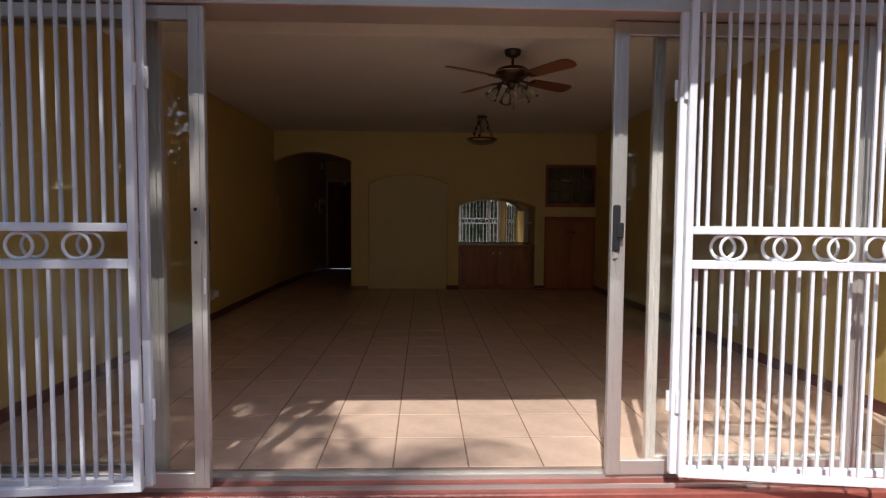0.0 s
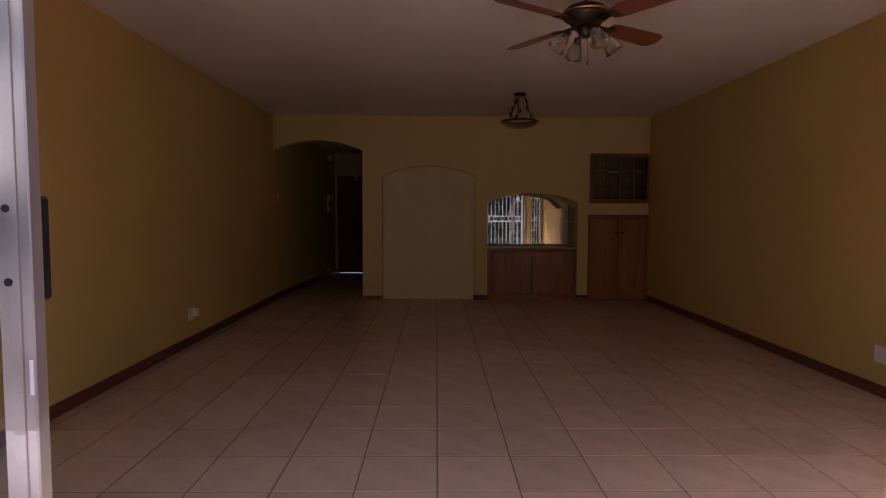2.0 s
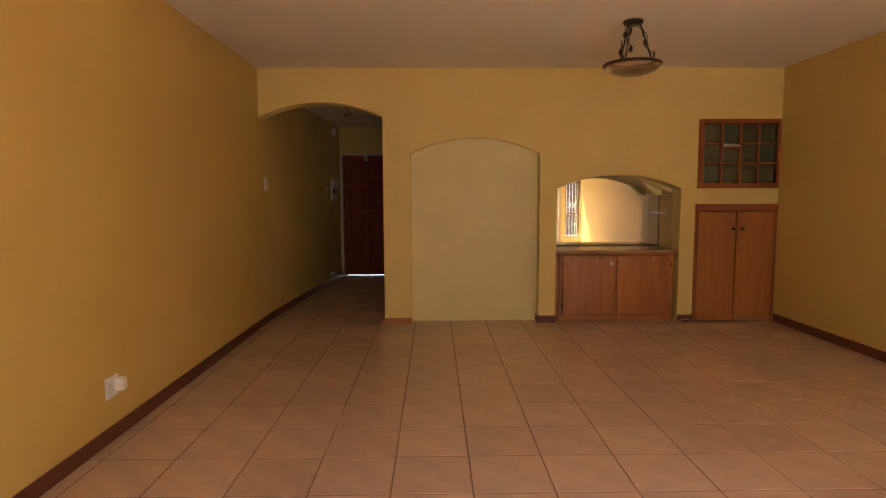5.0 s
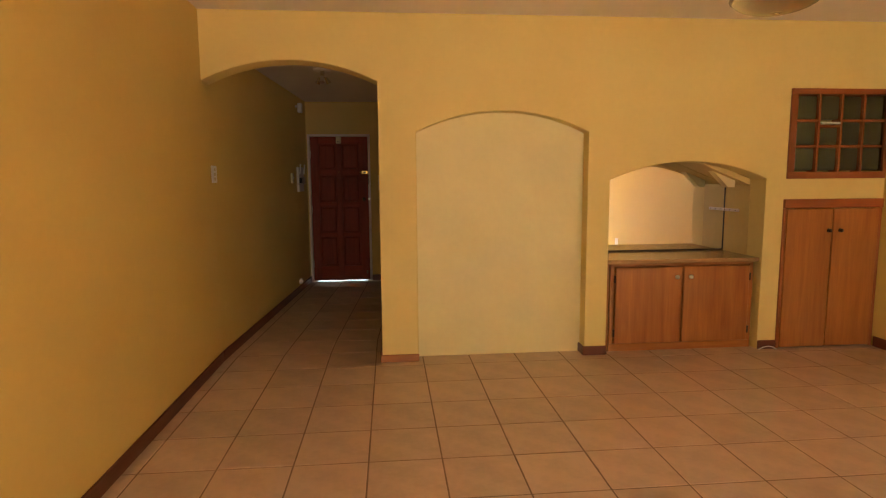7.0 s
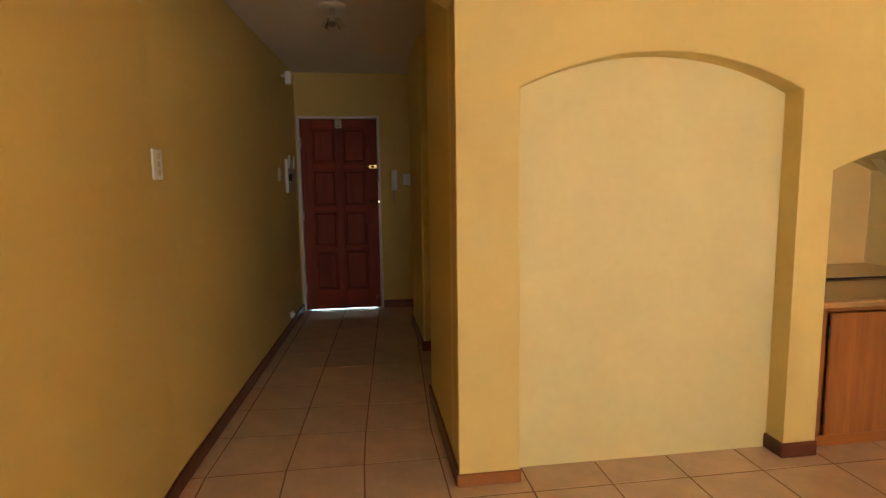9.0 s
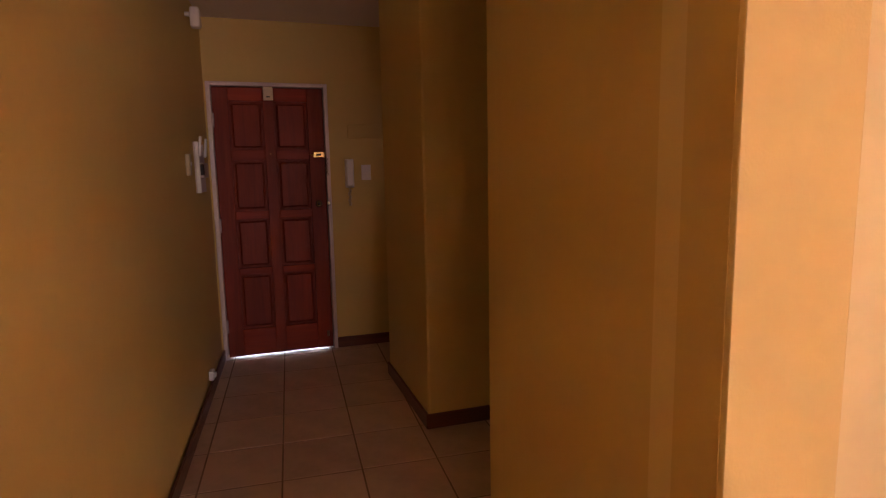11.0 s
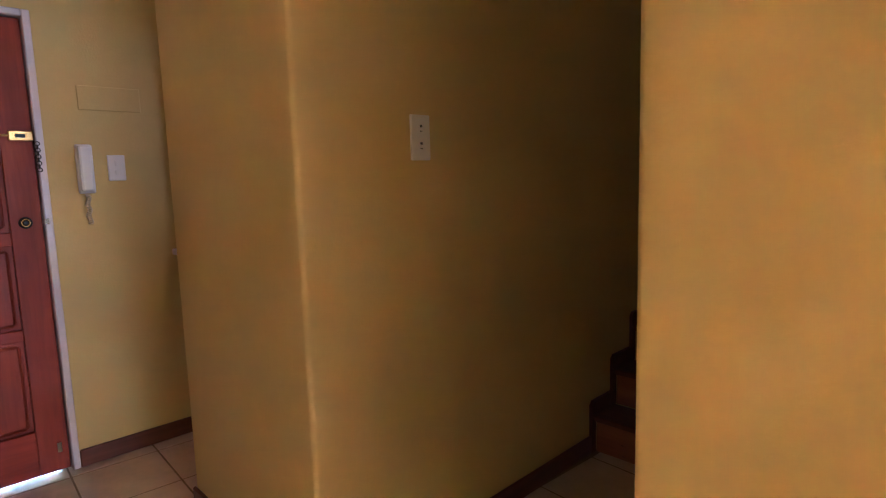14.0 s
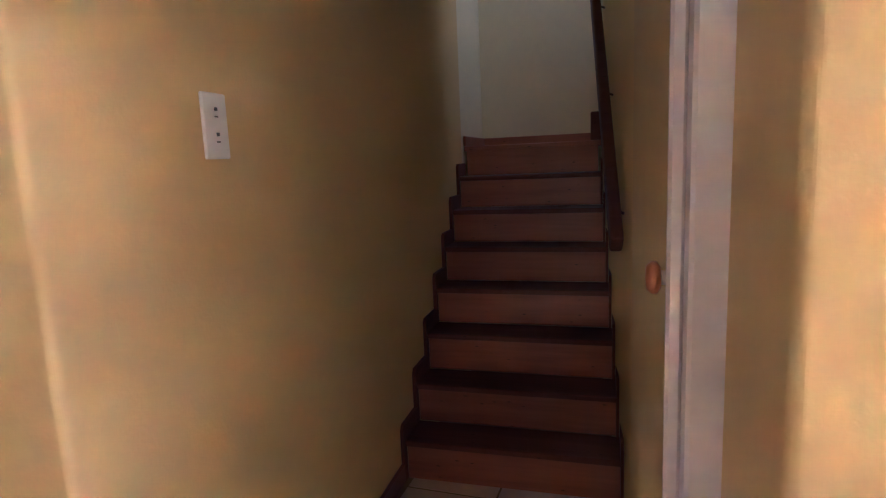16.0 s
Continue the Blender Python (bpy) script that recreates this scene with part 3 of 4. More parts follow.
def broad_tree(x, y, h, seed, label, spread=0.28, clump=0.17):
    t = thing("tree", label, "tree", "garden trees", "", pose(x, y, -0.16))
    rng = random.Random(seed)
    bm = B()
    rod(bm, (0, 0, 0), (0.1, 0.05, h * 0.45), 0.16, 0.11)
    tips = []
    for i in range(7):
        a = i * 0.9 + rng.random()
        tip = (0.1 + math.cos(a) * h * spread * rng.uniform(0.6, 1.1), 0.05 + math.sin(a) * h * spread * rng.uniform(0.6, 1.1), h * rng.uniform(0.62, 0.95))
        rod(bm, (0.1, 0.05, h * rng.uniform(0.34, 0.44)), tip, 0.07, 0.02, 8)
        tips.append((*tip, h * clump * rng.uniform(0.8, 1.2)))
    part("trunk", bm, BARK, t)
    ob = new("crown", leaf_cloud(9000, tips + [(0, 0, h * 0.55, h * clump * 1.2), (0.2, 0.1, h * 0.78, h * clump * 1.3)], 0.15, seed))
    ob.data.materials.append(LEAF)
    ob.parent = t
    return t


broad_tree(-2.5, -13.3, 11.2, 21, "tall leafy garden tree shading the veranda", 0.13, 0.12)
# the trees at y=-23.5 are added to darken what the door glass reflects
broad_tree(1.2, -23.5, 8.2, 31, "leafy green garden tree near the boundary wall")
broad_tree(6.2, -23.5, 8.4, 33, "leafy green garden tree near the boundary wall")
broad_tree(6.5, -13.0, 5.5, 3, "leafy green garden tree beyond the veranda")
broad_tree(-8.5, -23.5, 8.0, 41, "leafy green garden tree near the boundary wall")
broad_tree(12.5, -23.5, 8.2, 43, "leafy green garden tree near the boundary wall")
broad_tree(-2.8, -23.5, 8.6, 45, "leafy green garden tree near the boundary wall")
broad_tree(9.5, -15.5, 7.5, 5, "leafy green garden tree near the boundary wall")
broad_tree(-3.5, -15.0, 6.0, 8, "leafy green garden tree near the boundary wall")
broad_tree(3.4, -16.5, 4.6, 11, "leafy green garden tree near the boundary wall")


# hedge added to keep bright sky out of the glass reflections
hedge_rng = np.random.default_rng(77)
hedge_clumps = [(x, -20.5 + hedge_rng.uniform(-0.5, 0.5), z, hedge_rng.uniform(0.9, 1.4)) for x in np.arange(-15, 20, 1.1) for z in (0.8, 2.2, 3.6, 4.6 + hedge_rng.uniform(-0.6, 0.9))]
hedge = new("hedge", leaf_cloud(42000, hedge_clumps, 0.17, 78))
hedge.data.materials.append(LEAF)
tagged(hedge, "tall dense green hedge added to block the low sky", "hedge", "", "stuff")


def palm(x, y, h, label, seed):
    t = thing("palm_tree", label, "palm", "", "", pose(x, y, -0.16))
    rng = random.Random(seed)
    bm = B()
    for i in range(12):
        rod(bm, (0, 0, h * i / 12), (0, 0, h * (i + 1) / 12), 0.15 - 0.003 * i, 0.135 - 0.003 * i, 12)
    part("trunk", bm, BARK, t)
    verts, faces = [], []
    for i in range(17):
        a = 2 * math.pi * i / 17 + rng.uniform(-0.12, 0.12)
        lift = rng.uniform(-0.1, 0.9)
        length = rng.uniform(1.2, 1.65)
        side = Vector((-math.sin(a), math.cos(a), 0))
        prev = None
        for s in range(26):
            f = s / 25
            p = Vector((math.cos(a) * length * f, math.sin(a) * length * f, h + length * (lift * f - (lift * 0.6 + 0.75) * f * f)))
            if prev is not None:
                k = len(verts)
                verts += [prev + side * 0.012, prev - side * 0.012, p - side * 0.012, p + side * 0.012]
                faces.append((k, k + 1, k + 2, k + 3))
                reach = 0.42 * math.sin(math.pi * (0.12 + 0.85 * f)) + 0.05
                for sgn in (1, -1):
                    way = (side * sgn + (p - prev).normalized() * 0.7 - Vector((0, 0, 0.35))).normalized()
                    across = (p - prev).normalized() * 0.016
                    k = len(verts)
                    verts += [p - across, p + across, p + way * reach]
                    faces.append((k, k + 1, k + 2))
            prev = p
    me = bpy.data.meshes.new("fronds")
    me.from_pydata([tuple(q) for q in verts], [], faces)
    me.update()
    ob = new("crown", me)
    me.materials.append(FROND)
    ob.parent = t
    return t


palm(0.85, -12.36, 6.7, "tall garden palm with arching green fronds", 4)

# ---- bar cabinet, counter and mirror ----
cab = thing("bar_cabinet", "varnished orange-brown wooden two-door bar cabinet", "cabinet", "", "", pose(0, -0.018, 0))
part("body", box(B(), 3.086, 4.365, 0.05, 0.49, 0.0, 0.735), OAKX, cab)
part("plinth", box(B(), 3.129, 4.365, 0.018, 0.049, 0.0, 0.062, 0.003), OAKX, cab)
part("side_frame", box(B(), 3.129, 3.163, 0.018, 0.049, 0.063, 0.735, 0.003), OAK, cab)
part("side_frame", box(B(), 4.330, 4.365, 0.018, 0.049, 0.063, 0.735, 0.003), OAK, cab)
part("top_frame", box(B(), 3.161, 4.329, 0.018, 0.049, 0.712, 0.735, 0.002), OAKX, cab)
part("filler_strip", box(B(), 3.084, 3.122, 0.018, 0.049, 0.0, 0.735, 0.002), OAK, cab)
for x0, x1, kx, hx in ((3.172, 3.742, 3.682, 3.166), (3.752, 4.322, 3.800, 4.328)):
    d = part("door", box(B(), x0, x1, 0.0, 0.017, 0.068, 0.706, 0.004), OAK, cab)
    kn = B()
    rod(kn, (kx, 0.0, 0.622), (kx, -0.014, 0.622), 0.006)
    bmesh.ops.create_uvsphere(kn, u_segments=14, v_segments=8, radius=0.018, matrix=Matrix.Translation((kx, -0.026, 0.622)))
    part("knob", kn, KNOBMETAL, d, "shiny metal knob")
    for z in (0.16, 0.61):
        part("hinge", rod(B(), (hx, 0.004, z - 0.03), (hx, 0.004, z + 0.03), 0.007, seg=8), BRONZE, d)
counter = tagged(part("counter", box(B(), BAR_L + 0.003, BAR_R - 0.003, -0.048, 0.492, 0.737, 0.770, 0.006), TOP), "varnished wooden bar counter top on the cabinet", "counter")
setting("bar_side_wall", slab(B(), [(BAR_R, 0.141), (4.47, 0.141), (4.47, 0.62), (BAR_R, 0.62)], -0.05, 2.6), BARWALL, "plastered side wall of the bar opening", "wall")
setting("bar_back_wall", slab(B(), [(BAR_L + 0.001, 0.52), (BAR_R - 0.001, 0.52), (BAR_R - 0.001, 0.62), (BAR_L + 0.001, 0.62)], -0.05, 2.6), BARWALL, "plastered back of the bar opening", "wall")
setting("bar_ceiling", box(B(), BAR_L + 0.001, BAR_R - 0.001, 0.141, 0.519, 1.60, 1.66), BARWALL, "plain underside over the bar", "ceiling")
mir = thing("wall_mirror", "frameless mirror behind the bar counter", "mirror")
part("silver", box(B(), BAR_L + 0.004, BAR_R - 0.010, 0.496, 0.502, 0.782, 1.60), MIRROR, mir)
part("edge_seam", box(B(), BAR_R - 0.0095, BAR_R - 0.002, 0.492, 0.502, 0.772, 1.60), BLACK, mir, "dark seam down the mirror edge")
part("edge_seam", box(B(), BAR_L + 0.004, BAR_R - 0.0105, 0.493, 0.502, 0.7715, 0.7815), BLACK, mir)
sof = B()
slab(sof, [(0, 0.15), (0.78, 0.15), (0.78, 0.49), (0, 0.49)], 0, 0.045)
bmesh.ops.transform(sof, matrix=Matrix.Translation((3.70, 0, 1.645)) @ Matrix.Rotation(radians(22), 4, "Y"), verts=sof.verts)
setting("stair_soffit", sof, BARWALL, "sloping plastered stair underside over the bar", "ceiling")
wedge = sheet(B(), [(4.02, 1.56), (4.30, 1.50), (4.30, 1.345), (4.24, 1.345)], [], 0.22, 0.30)
tagged(part("bracket", wedge, NICHE), "cream painted wedge under the bar soffit", "bracket", "", "structure")
shelf = thing("shelf_rail", "white metal shelf rail screwed to the bar wall", "rail")
part("rail", box(B(), BAR_R - 0.022, BAR_R - 0.001, 0.27, 0.494, 1.130, 1.155, 0.003), ENAMEL, shelf)
for y in (0.30, 0.38, 0.46):
    part("screw", rod(B(), (BAR_R - 0.024, y, 1.142), (BAR_R - 0.021, y, 1.142), 0.005, seg=8), BLACK, shelf)
cable = bpy.data.curves.new("cable", "CURVE")
cable.dimensions, cable.bevel_depth = "3D", 0.004
sp = cable.splines.new("BEZIER")
sp.bezier_points.add(3)
for bp_, co in zip(sp.bezier_points, ((4.385, FAR_Y - 0.03, 0.004), (4.44, FAR_Y - 0.045, 0.032), (4.50, FAR_Y - 0.04, 0.024), (4.54, FAR_Y - 0.035, 0.004))):
    bp_.co = co
    bp_.handle_left_type = bp_.handle_right_type = "AUTO"
cob = new("cable", cable)
cable.materials.append(PLASTIC)
tagged(cob, "loose white cable end on the floor by the skirting", "cable")

# ---- low cupboard ----
cup = thing("cupboard", "orange-brown two-door wooden cupboard built into the wall", "cupboard", "", "", pose(0, FAR_Y, 0))
part("header", box(B(), CUP[0], CUP[1], -0.025, 0.10, 1.175, CUP[3], 0.004), FRAMEWOODX, cup, "darker reddish top board")
part("side_frame", box(B(), CUP[0], CUP[0] + 0.026, -0.014, 0.10, 0.0, 1.174, 0.003), FRAMEWOOD, cup)
part("side_frame", box(B(), CUP[1] - 0.026, CUP[1], -0.014, 0.10, 0.0, 1.174, 0.003), FRAMEWOOD, cup)
for x0, x1, kx in ((CUP[0] + 0.029, 4.974, 4.945), (4.982, CUP[1] - 0.029, 5.045)):
    d = part("door", box(B(), x0, x1, -0.018, 0.002, 0.012, 1.170, 0.003), OAK, cup)
    kn = B()
    lathe(kn, ((0.0, 0.026), (0.014, 0.024), (0.016, 0.014), (0.008, 0.006), (0.017, 0.0), (0.0, 0.0)), 14, pose(kx, -0.018, 0.99, 90, 0, 0))
    part("knob", kn, BRONZE, d, "small dark bronze knob")
part("back", box(B(), CUP[0] + 0.03, CUP[1] - 0.03, 0.50, 0.52, 0.0, 1.2), OAK, cup)

# ---- glass-block window ----
gb = thing("window_2", "reddish wooden framed window of twelve dark glass blocks", "window", "", "structure", pose(0, FAR_Y, 0))
x0, x1, z0, z1 = GB
for a, b, c, d in ((x0, x1, z0, z0 + 0.055), (x0, x1, z1 - 0.045, z1), (x0, x0 + 0.055, z0 + 0.055, z1 - 0.045), (x1 - 0.03, x1, z0 + 0.055, z1 - 0.045)):
    part("frame", box(B(), a, b, -0.018, 0.10, c, d, 0.003), FRAMEWOODX if b - a > 0.2 else FRAMEWOOD, gb)
ix0, ix1, iz0, iz1 = x0 + 0.055, x1 - 0.03, z0 + 0.055, z1 - 0.045
cw, ch = (ix1 - ix0) / 4, (iz1 - iz0) / 3
for i in range(1, 4):
    part("mullion", box(B(), ix0 + i * cw - 0.011, ix0 + i * cw + 0.011, -0.008, 0.09, iz0, iz1, 0.002), FRAMEWOOD, gb)
for i in range(4):
    for j in range(3):
        if j < 2:
            zz = iz0 + (j + 1) * ch + (-0.045 if (i == 1 and j == 1) else 0.0)
            part("transom", box(B(), ix0 + i * cw + 0.011, ix0 + (i + 1) * cw - 0.011, -0.006, 0.088, zz - 0.010, zz + 0.010, 0.002), FRAMEWOODX, gb)
        bm = B()
        za, zb = iz0 + j * ch + 0.012, iz0 + (j + 1) * ch - 0.012
        if i == 1 and j == 1:
            zb -= 0.045
        box(bm, ix0 + i * cw + 0.013, ix0 + (i + 1) * cw - 0.013, 0.012, 0.085, za, zb, 0.012, seg=2)
        part("glass_block", bm, BLOCK, gb)
part("vent_slide", box(B(), ix0 + cw + 0.012, ix0 + 2 * cw - 0.012, -0.012, 0.012, iz0 + 2 * ch - 0.030, iz0 + 2 * ch - 0.012, 0.002), PLASTIC, gb, "white plastic vent strip")

# ---- front door ----
fd = thing("door_1", "closed dark red mahogany front door with eight raised panels", "door", "", "structure")
DX0, DX1, DZ1, DY = 0.262, 1.050, 2.028, DOOR_Y + 0.02
part("door_frame", box(B(), 0.226, 0.258, DOOR_Y - 0.014, DOOR_Y + 0.12, 0.0, 2.061, 0.004), ENAMEL, fd, "white painted steel frame")
part("door_frame", box(B(), 1.054, 1.084, DOOR_Y - 0.014, DOOR_Y + 0.12, 0.0, 2.061, 0.004), ENAMEL, fd)
part("door_frame", box(B(), 0.258, 1.054, DOOR_Y - 0.014, DOOR_Y + 0.12, 2.032, 2.061, 0.004), ENAMEL, fd)
for a, b, c, d in ((0.230, 0.300, 0.0, 2.05), (1.012, 1.080, 0.0, 2.05), (0.300, 1.012, 1.99, 2.05)):
    part("door_stop", box(B(), a, b, DY + 0.044, DY + 0.062, c, d), ENAMEL, fd)
cols = ((0.372, 0.612), (0.690, 0.932))
rows_z = ((0.215, 0.640), (0.690, 1.062), (1.122, 1.500), (1.575, 1.930))
xs = [DX0, cols[0][0], cols[0][1], cols[1][0], cols[1][1], DX1]
for a, b in ((xs[0], xs[1]), (xs[2], xs[3]), (xs[4], xs[5])):
    part("stile", box(B(), a, b, DY, DY + 0.042, 0.008, DZ1, 0.003), DOORWOOD, fd)
zs = [0.008] + [z for r in rows_z for z in r] + [DZ1]
for a, b in cols:
    for k in range(0, len(zs), 2):
        part("rail", box(B(), a, b, DY + 0.001, DY + 0.041, zs[k], zs[k + 1], 0.003), DOORWOODX, fd)
    for c, d in rows_z:
        bm = B()
        box(bm, a, b, DY + 0.026, DY + 0.036, c, d)
        box(bm, a + 0.016, b - 0.016, DY + 0.008, DY + 0.027, c + 0.016, d - 0.016, 0.014)
        part("panel", bm, DOORWOOD, fd)
# unseen thin board, added to stop daylight leaking past the panel corners
part("core", box(B(), 0.302, 1.010, DY + 0.0435, DY + 0.050, 0.012, 1.986), DOORWOOD, fd)
lk = part("night_latch", box(B(), 0.960, 1.050, DY - 0.022, DY, 1.512, 1.556, 0.004), BRASS, fd, "brass sliding night latch")
part("latch_bolt", rod(B(), (0.935, DY - 0.012, 1.535), (1.030, DY - 0.012, 1.535), 0.006), BRASS, lk)
part("latch_slot", box(B(), 0.985, 1.02, DY - 0.025, DY - 0.021, 1.526, 1.541), BLACK, lk)
ch_ = B()
for i in range(9):
    torus(ch_, 0.009, 0.0025, pose(1.056, DOOR_Y - 0.022, 1.50 - 0.014 * i, 90, 0, 90 * (i % 2)), 10, 5)
part("door_chain", ch_, BRONZE, fd, "thin dark security chain")
cy = B()
lathe(cy, ((0.0, 0.012), (0.010, 0.012), (0.011, 0.006), (0.024, 0.005), (0.026, 0.0)), 20, pose(0.988, DY, 1.160, 90, 0, 0))
part("lock_cylinder", cy, BRONZE, fd, "round dark lock rosette")
part("lock_ring", torus(B(), 0.015, 0.003, pose(0.988, DY - 0.009, 1.160, 90, 0, 0), 20, 6), BRASS, fd, "thin brass lock ring")
part("key_slot", rod(B(), (0.988, DY - 0.0135, 1.160), (0.988, DY - 0.012, 1.160), 0.006, seg=10), BLACK, fd)
part("strike", box(B(), 1.052, 1.070, DOOR_Y - 0.018, DOOR_Y - 0.013, 1.150, 1.175, 0.001), CHROME, fd)
part("spy_hole", rod(B(), (0.650, DY - 0.003, 1.545), (0.650, DY + 0.001, 1.545), 0.005), COPPER, fd)
part("door_sensor", box(B(), 0.618, 0.690, DY - 0.026, DY - 0.0005, 1.935, 2.045, 0.005), CREAMPL, fd, "cream plastic alarm contact")
part("sensor_slot", box(B(), 0.640, 0.668, DY - 0.028, DY - 0.0255, 1.955, 1.963), BLACK, fd)
part("floor_bolt", rod(B(), (1.013, DY - 0.008, 0.10), (1.013, DY - 0.008, 0.145), 0.010), CHROME, fd, "small metal floor bolt")
for z in (0.25, 1.02, 1.79):
    part("hinge", rod(B(), (0.262, DY - 0.006, z - 0.05), (0.262, DY - 0.006, z + 0.05), 0.008, seg=8), ENAMEL, fd)

ic = thing("intercom", "white intercom handset with coiled cord on the wall", "intercom", "", "", pose(0, 0, 0))
part("base", box(B(), 1.196, 1.264, DOOR_Y - 0.022, DOOR_Y - 0.0005, 1.278, 1.500, 0.006), PLASTIC, ic)
part("handset", box(B(), 1.199, 1.256, DOOR_Y - 0.052, DOOR_Y - 0.023, 1.285, 1.495, 0.012, seg=2), PLASTIC, ic)
crd = B()
for i in range(16):
    torus(crd, 0.009, 0.0028, pose(1.226 + 0.004 * math.sin(i), DOOR_Y - 0.022, 1.270 - 0.0085 * i, 20, 0, 0), 10, 5)
part("cord", crd, CREAMPL, ic, "yellowed coiled cord")


def wall_plate(name, label, m, w, h, marks, category="switch", mat=None):
    """A bevelled cover plate in its own xz plane facing -y, with small marks or rockers (x, z, w, h, material)."""
    p = thing(name, label, category, "", "", m)
    part("plate", box(B(), -w / 2, w / 2, -0.009, -0.0005, -h / 2, h / 2, 0.003), mat or PLASTIC, p)
    for x, z, a, b, mm, nm in marks:
        part(nm, box(B(), x - a / 2, x + a / 2, -0.013, -0.0085, z - b / 2, z + b / 2, 0.0012), mm, p)
    return p


ROCK = [(0, 0.022, 0.014, 0.022, PLASTIC, "rocker"), (0, -0.022, 0.014, 0.022, PLASTIC, "rocker")]
wall_plate("light_switch", "white plastic light switch plate beside the front door", pose(1.362, DOOR_Y, 1.393), 0.075, 0.120, ROCK)
wall_plate("wall_socket", "white wall plate with two switches by the stairs", pose(1.785, 2.035, 1.432), 0.082, 0.142,
           [(0, 0.036, 0.008, 0.008, BLACK, "slot"), (0, 0.020, 0.010, 0.003, BLACK, "slot"), (0, -0.018, 0.008, 0.008, BLACK, "slot"), (0, -0.034, 0.010, 0.003, BLACK, "slot")])
wall_plate("light_switch", "white plastic light switch on the hallway wall", pose(0.0045, 0.10, 1.48, 0, 0, 90), 0.118, 0.130,
           [(0, 0.036, 0.034, 0.024, CREAMPL, "rocker"), (0, 0.0, 0.034, 0.024, CREAMPL, "rocker"), (0, -0.036, 0.034, 0.024, CREAMPL, "rocker")])
sk = wall_plate("wall_socket", "white double wall socket low on the ochre wall", pose(0.0, -2.95, 0.300, 0, 0, 90), 0.125, 0.120,
                [(-0.03, 0.0, 0.022, 0.03, PLASTIC, "socket_face"), (-0.03, 0.016, 0.006, 0.01, BLACK, "pin_hole"), (-0.038, -0.006, 0.004, 0.008, BLACK, "pin_hole"), (-0.022, -0.006, 0.004, 0.008, BLACK, "pin_hole")], "socket")
ad = tagged(part("plug_adapter", box(B(), 0.010, 0.060, -2.940, -2.890, 0.270, 0.345, 0.006), PLASTIC), "white plug adapter in the wall socket", "adapter")
wall_plate("wall_socket", "white double wall socket low on the ochre wall", pose(ROOM_W, -4.52, 0.295, 0, 0, -90), 0.125, 0.120,
           [(-0.03, 0.0, 0.022, 0.03, PLASTIC, "socket_face"), (0.03, 0.0, 0.022, 0.03, PLASTIC, "socket_face")], "socket")
vb = thing("blanking_strip", "ochre painted cover plate over the intercom", "cover")
part("plate", box(B(), 1.228, 1.492, DOOR_Y - 0.007, DOOR_Y - 0.0005, 1.655, 1.765, 0.003), WALL, vb)

# hallway board beside the front door, on the slanting wall
hall_m = pose(0.002, 0.10, 0, 0, 0, 90 - 3.37)
db = thing("distribution_board", "open white electrical board with meter on the hallway wall", "electric board", "", "", hall_m)
part("housing", box(B(), 2.93, 3.33, -0.008, 0.0, 1.285, 1.600, 0.003), ENAMEL, db, "pale enamelled back plate")
part("side_flange", box(B(), 2.925, 2.940, -0.032, -0.008, 1.285, 1.600, 0.004), PLASTIC, db, "white edge of the open cover")
part("meter", box(B(), 3.10, 3.30, -0.032, -0.010, 1.38, 1.475, 0.004), ALU, db, "grey meter unit")
part("breaker", box(B(), 3.03, 3.09, -0.036, -0.010, 1.395, 1.465, 0.003), BLACK, db)
for x in (3.05, 3.30):
    bm = box(B(), 0, 0.010, -0.016, 0.0, 0.0, 0.125, 0.003, pose(x, -0.010, 1.515, 6, -8, 0))
    part("flap", bm, PLASTIC, db)
pb = thing("panic_button", "small cream plastic alarm button on the hallway wall", "alarm button", "", "", hall_m)
part("case", box(B(), 2.60, 2.66, -0.026, 0.0, 1.395, 1.515, 0.006), CREAMPL, pb)
part("button", rod(B(), (2.63, -0.030, 1.46), (2.63, -0.025, 1.46), 0.012), PLASTIC, pb)
pir = thing("motion_sensor", "small white alarm sensor under the hallway ceiling", "alarm sensor", "", "", hall_m)
part("bracket", rod(B(), (3.00, -0.03, 2.36), (3.00, 0.0, 2.36), 0.014), PLASTIC, pir)
part("case", box(B(), 2.965, 3.035, -0.085, -0.030, 2.28, 2.40, 0.012, seg=2), PLASTIC, pir)
part("lens", box(B(), 2.975, 3.025, -0.089, -0.083, 2.29, 2.34, 0.003), CREAMPL, pir)
jk = thing("phone_socket", "small white telephone socket above the skirting", "socket", "", "", hall_m)
part("case", box(B(), 2.86, 2.93, -0.030, 0.0, 0.105, 0.165, 0.005), PLASTIC, jk)
part("jack", box(B(), 2.88, 2.91, -0.042, -0.029, 0.12, 0.15, 0.003), PLASTIC, jk)

# ---- recess window, assumed from a narrow edge strip ----
rw = thing("window_4", "assumed pinkish white framed window with wooden panel in the entrance recess", "window", "", "structure")
for a, b, c, d in ((3.05, 3.64, 0.985, 1.02), (3.05, 3.64, 2.05, 2.09), (3.05, 3.085, 1.02, 2.05), (3.605, 3.64, 1.02, 2.05)):
    part("window_frame", box(B(), 1.625, 1.68, a, b, c, d, 0.003), ENAMEL, rw)
pn = part("pane", box(B(), 1.650, 1.656, 3.085, 3.605, 1.02, 2.05), PANE, rw)
pn.visible_shadow = False
part("architrave", box(B(), 1.600, 1.6195, 3.64, 3.695, 0.985, 2.14, 0.004), ENAMEL, rw, "pinkish painted edge board")
part("window_sill", box(B(), 1.575, 1.6195, 2.98, 3.695, 0.955, 0.984, 0.004), ENAMEL, rw)
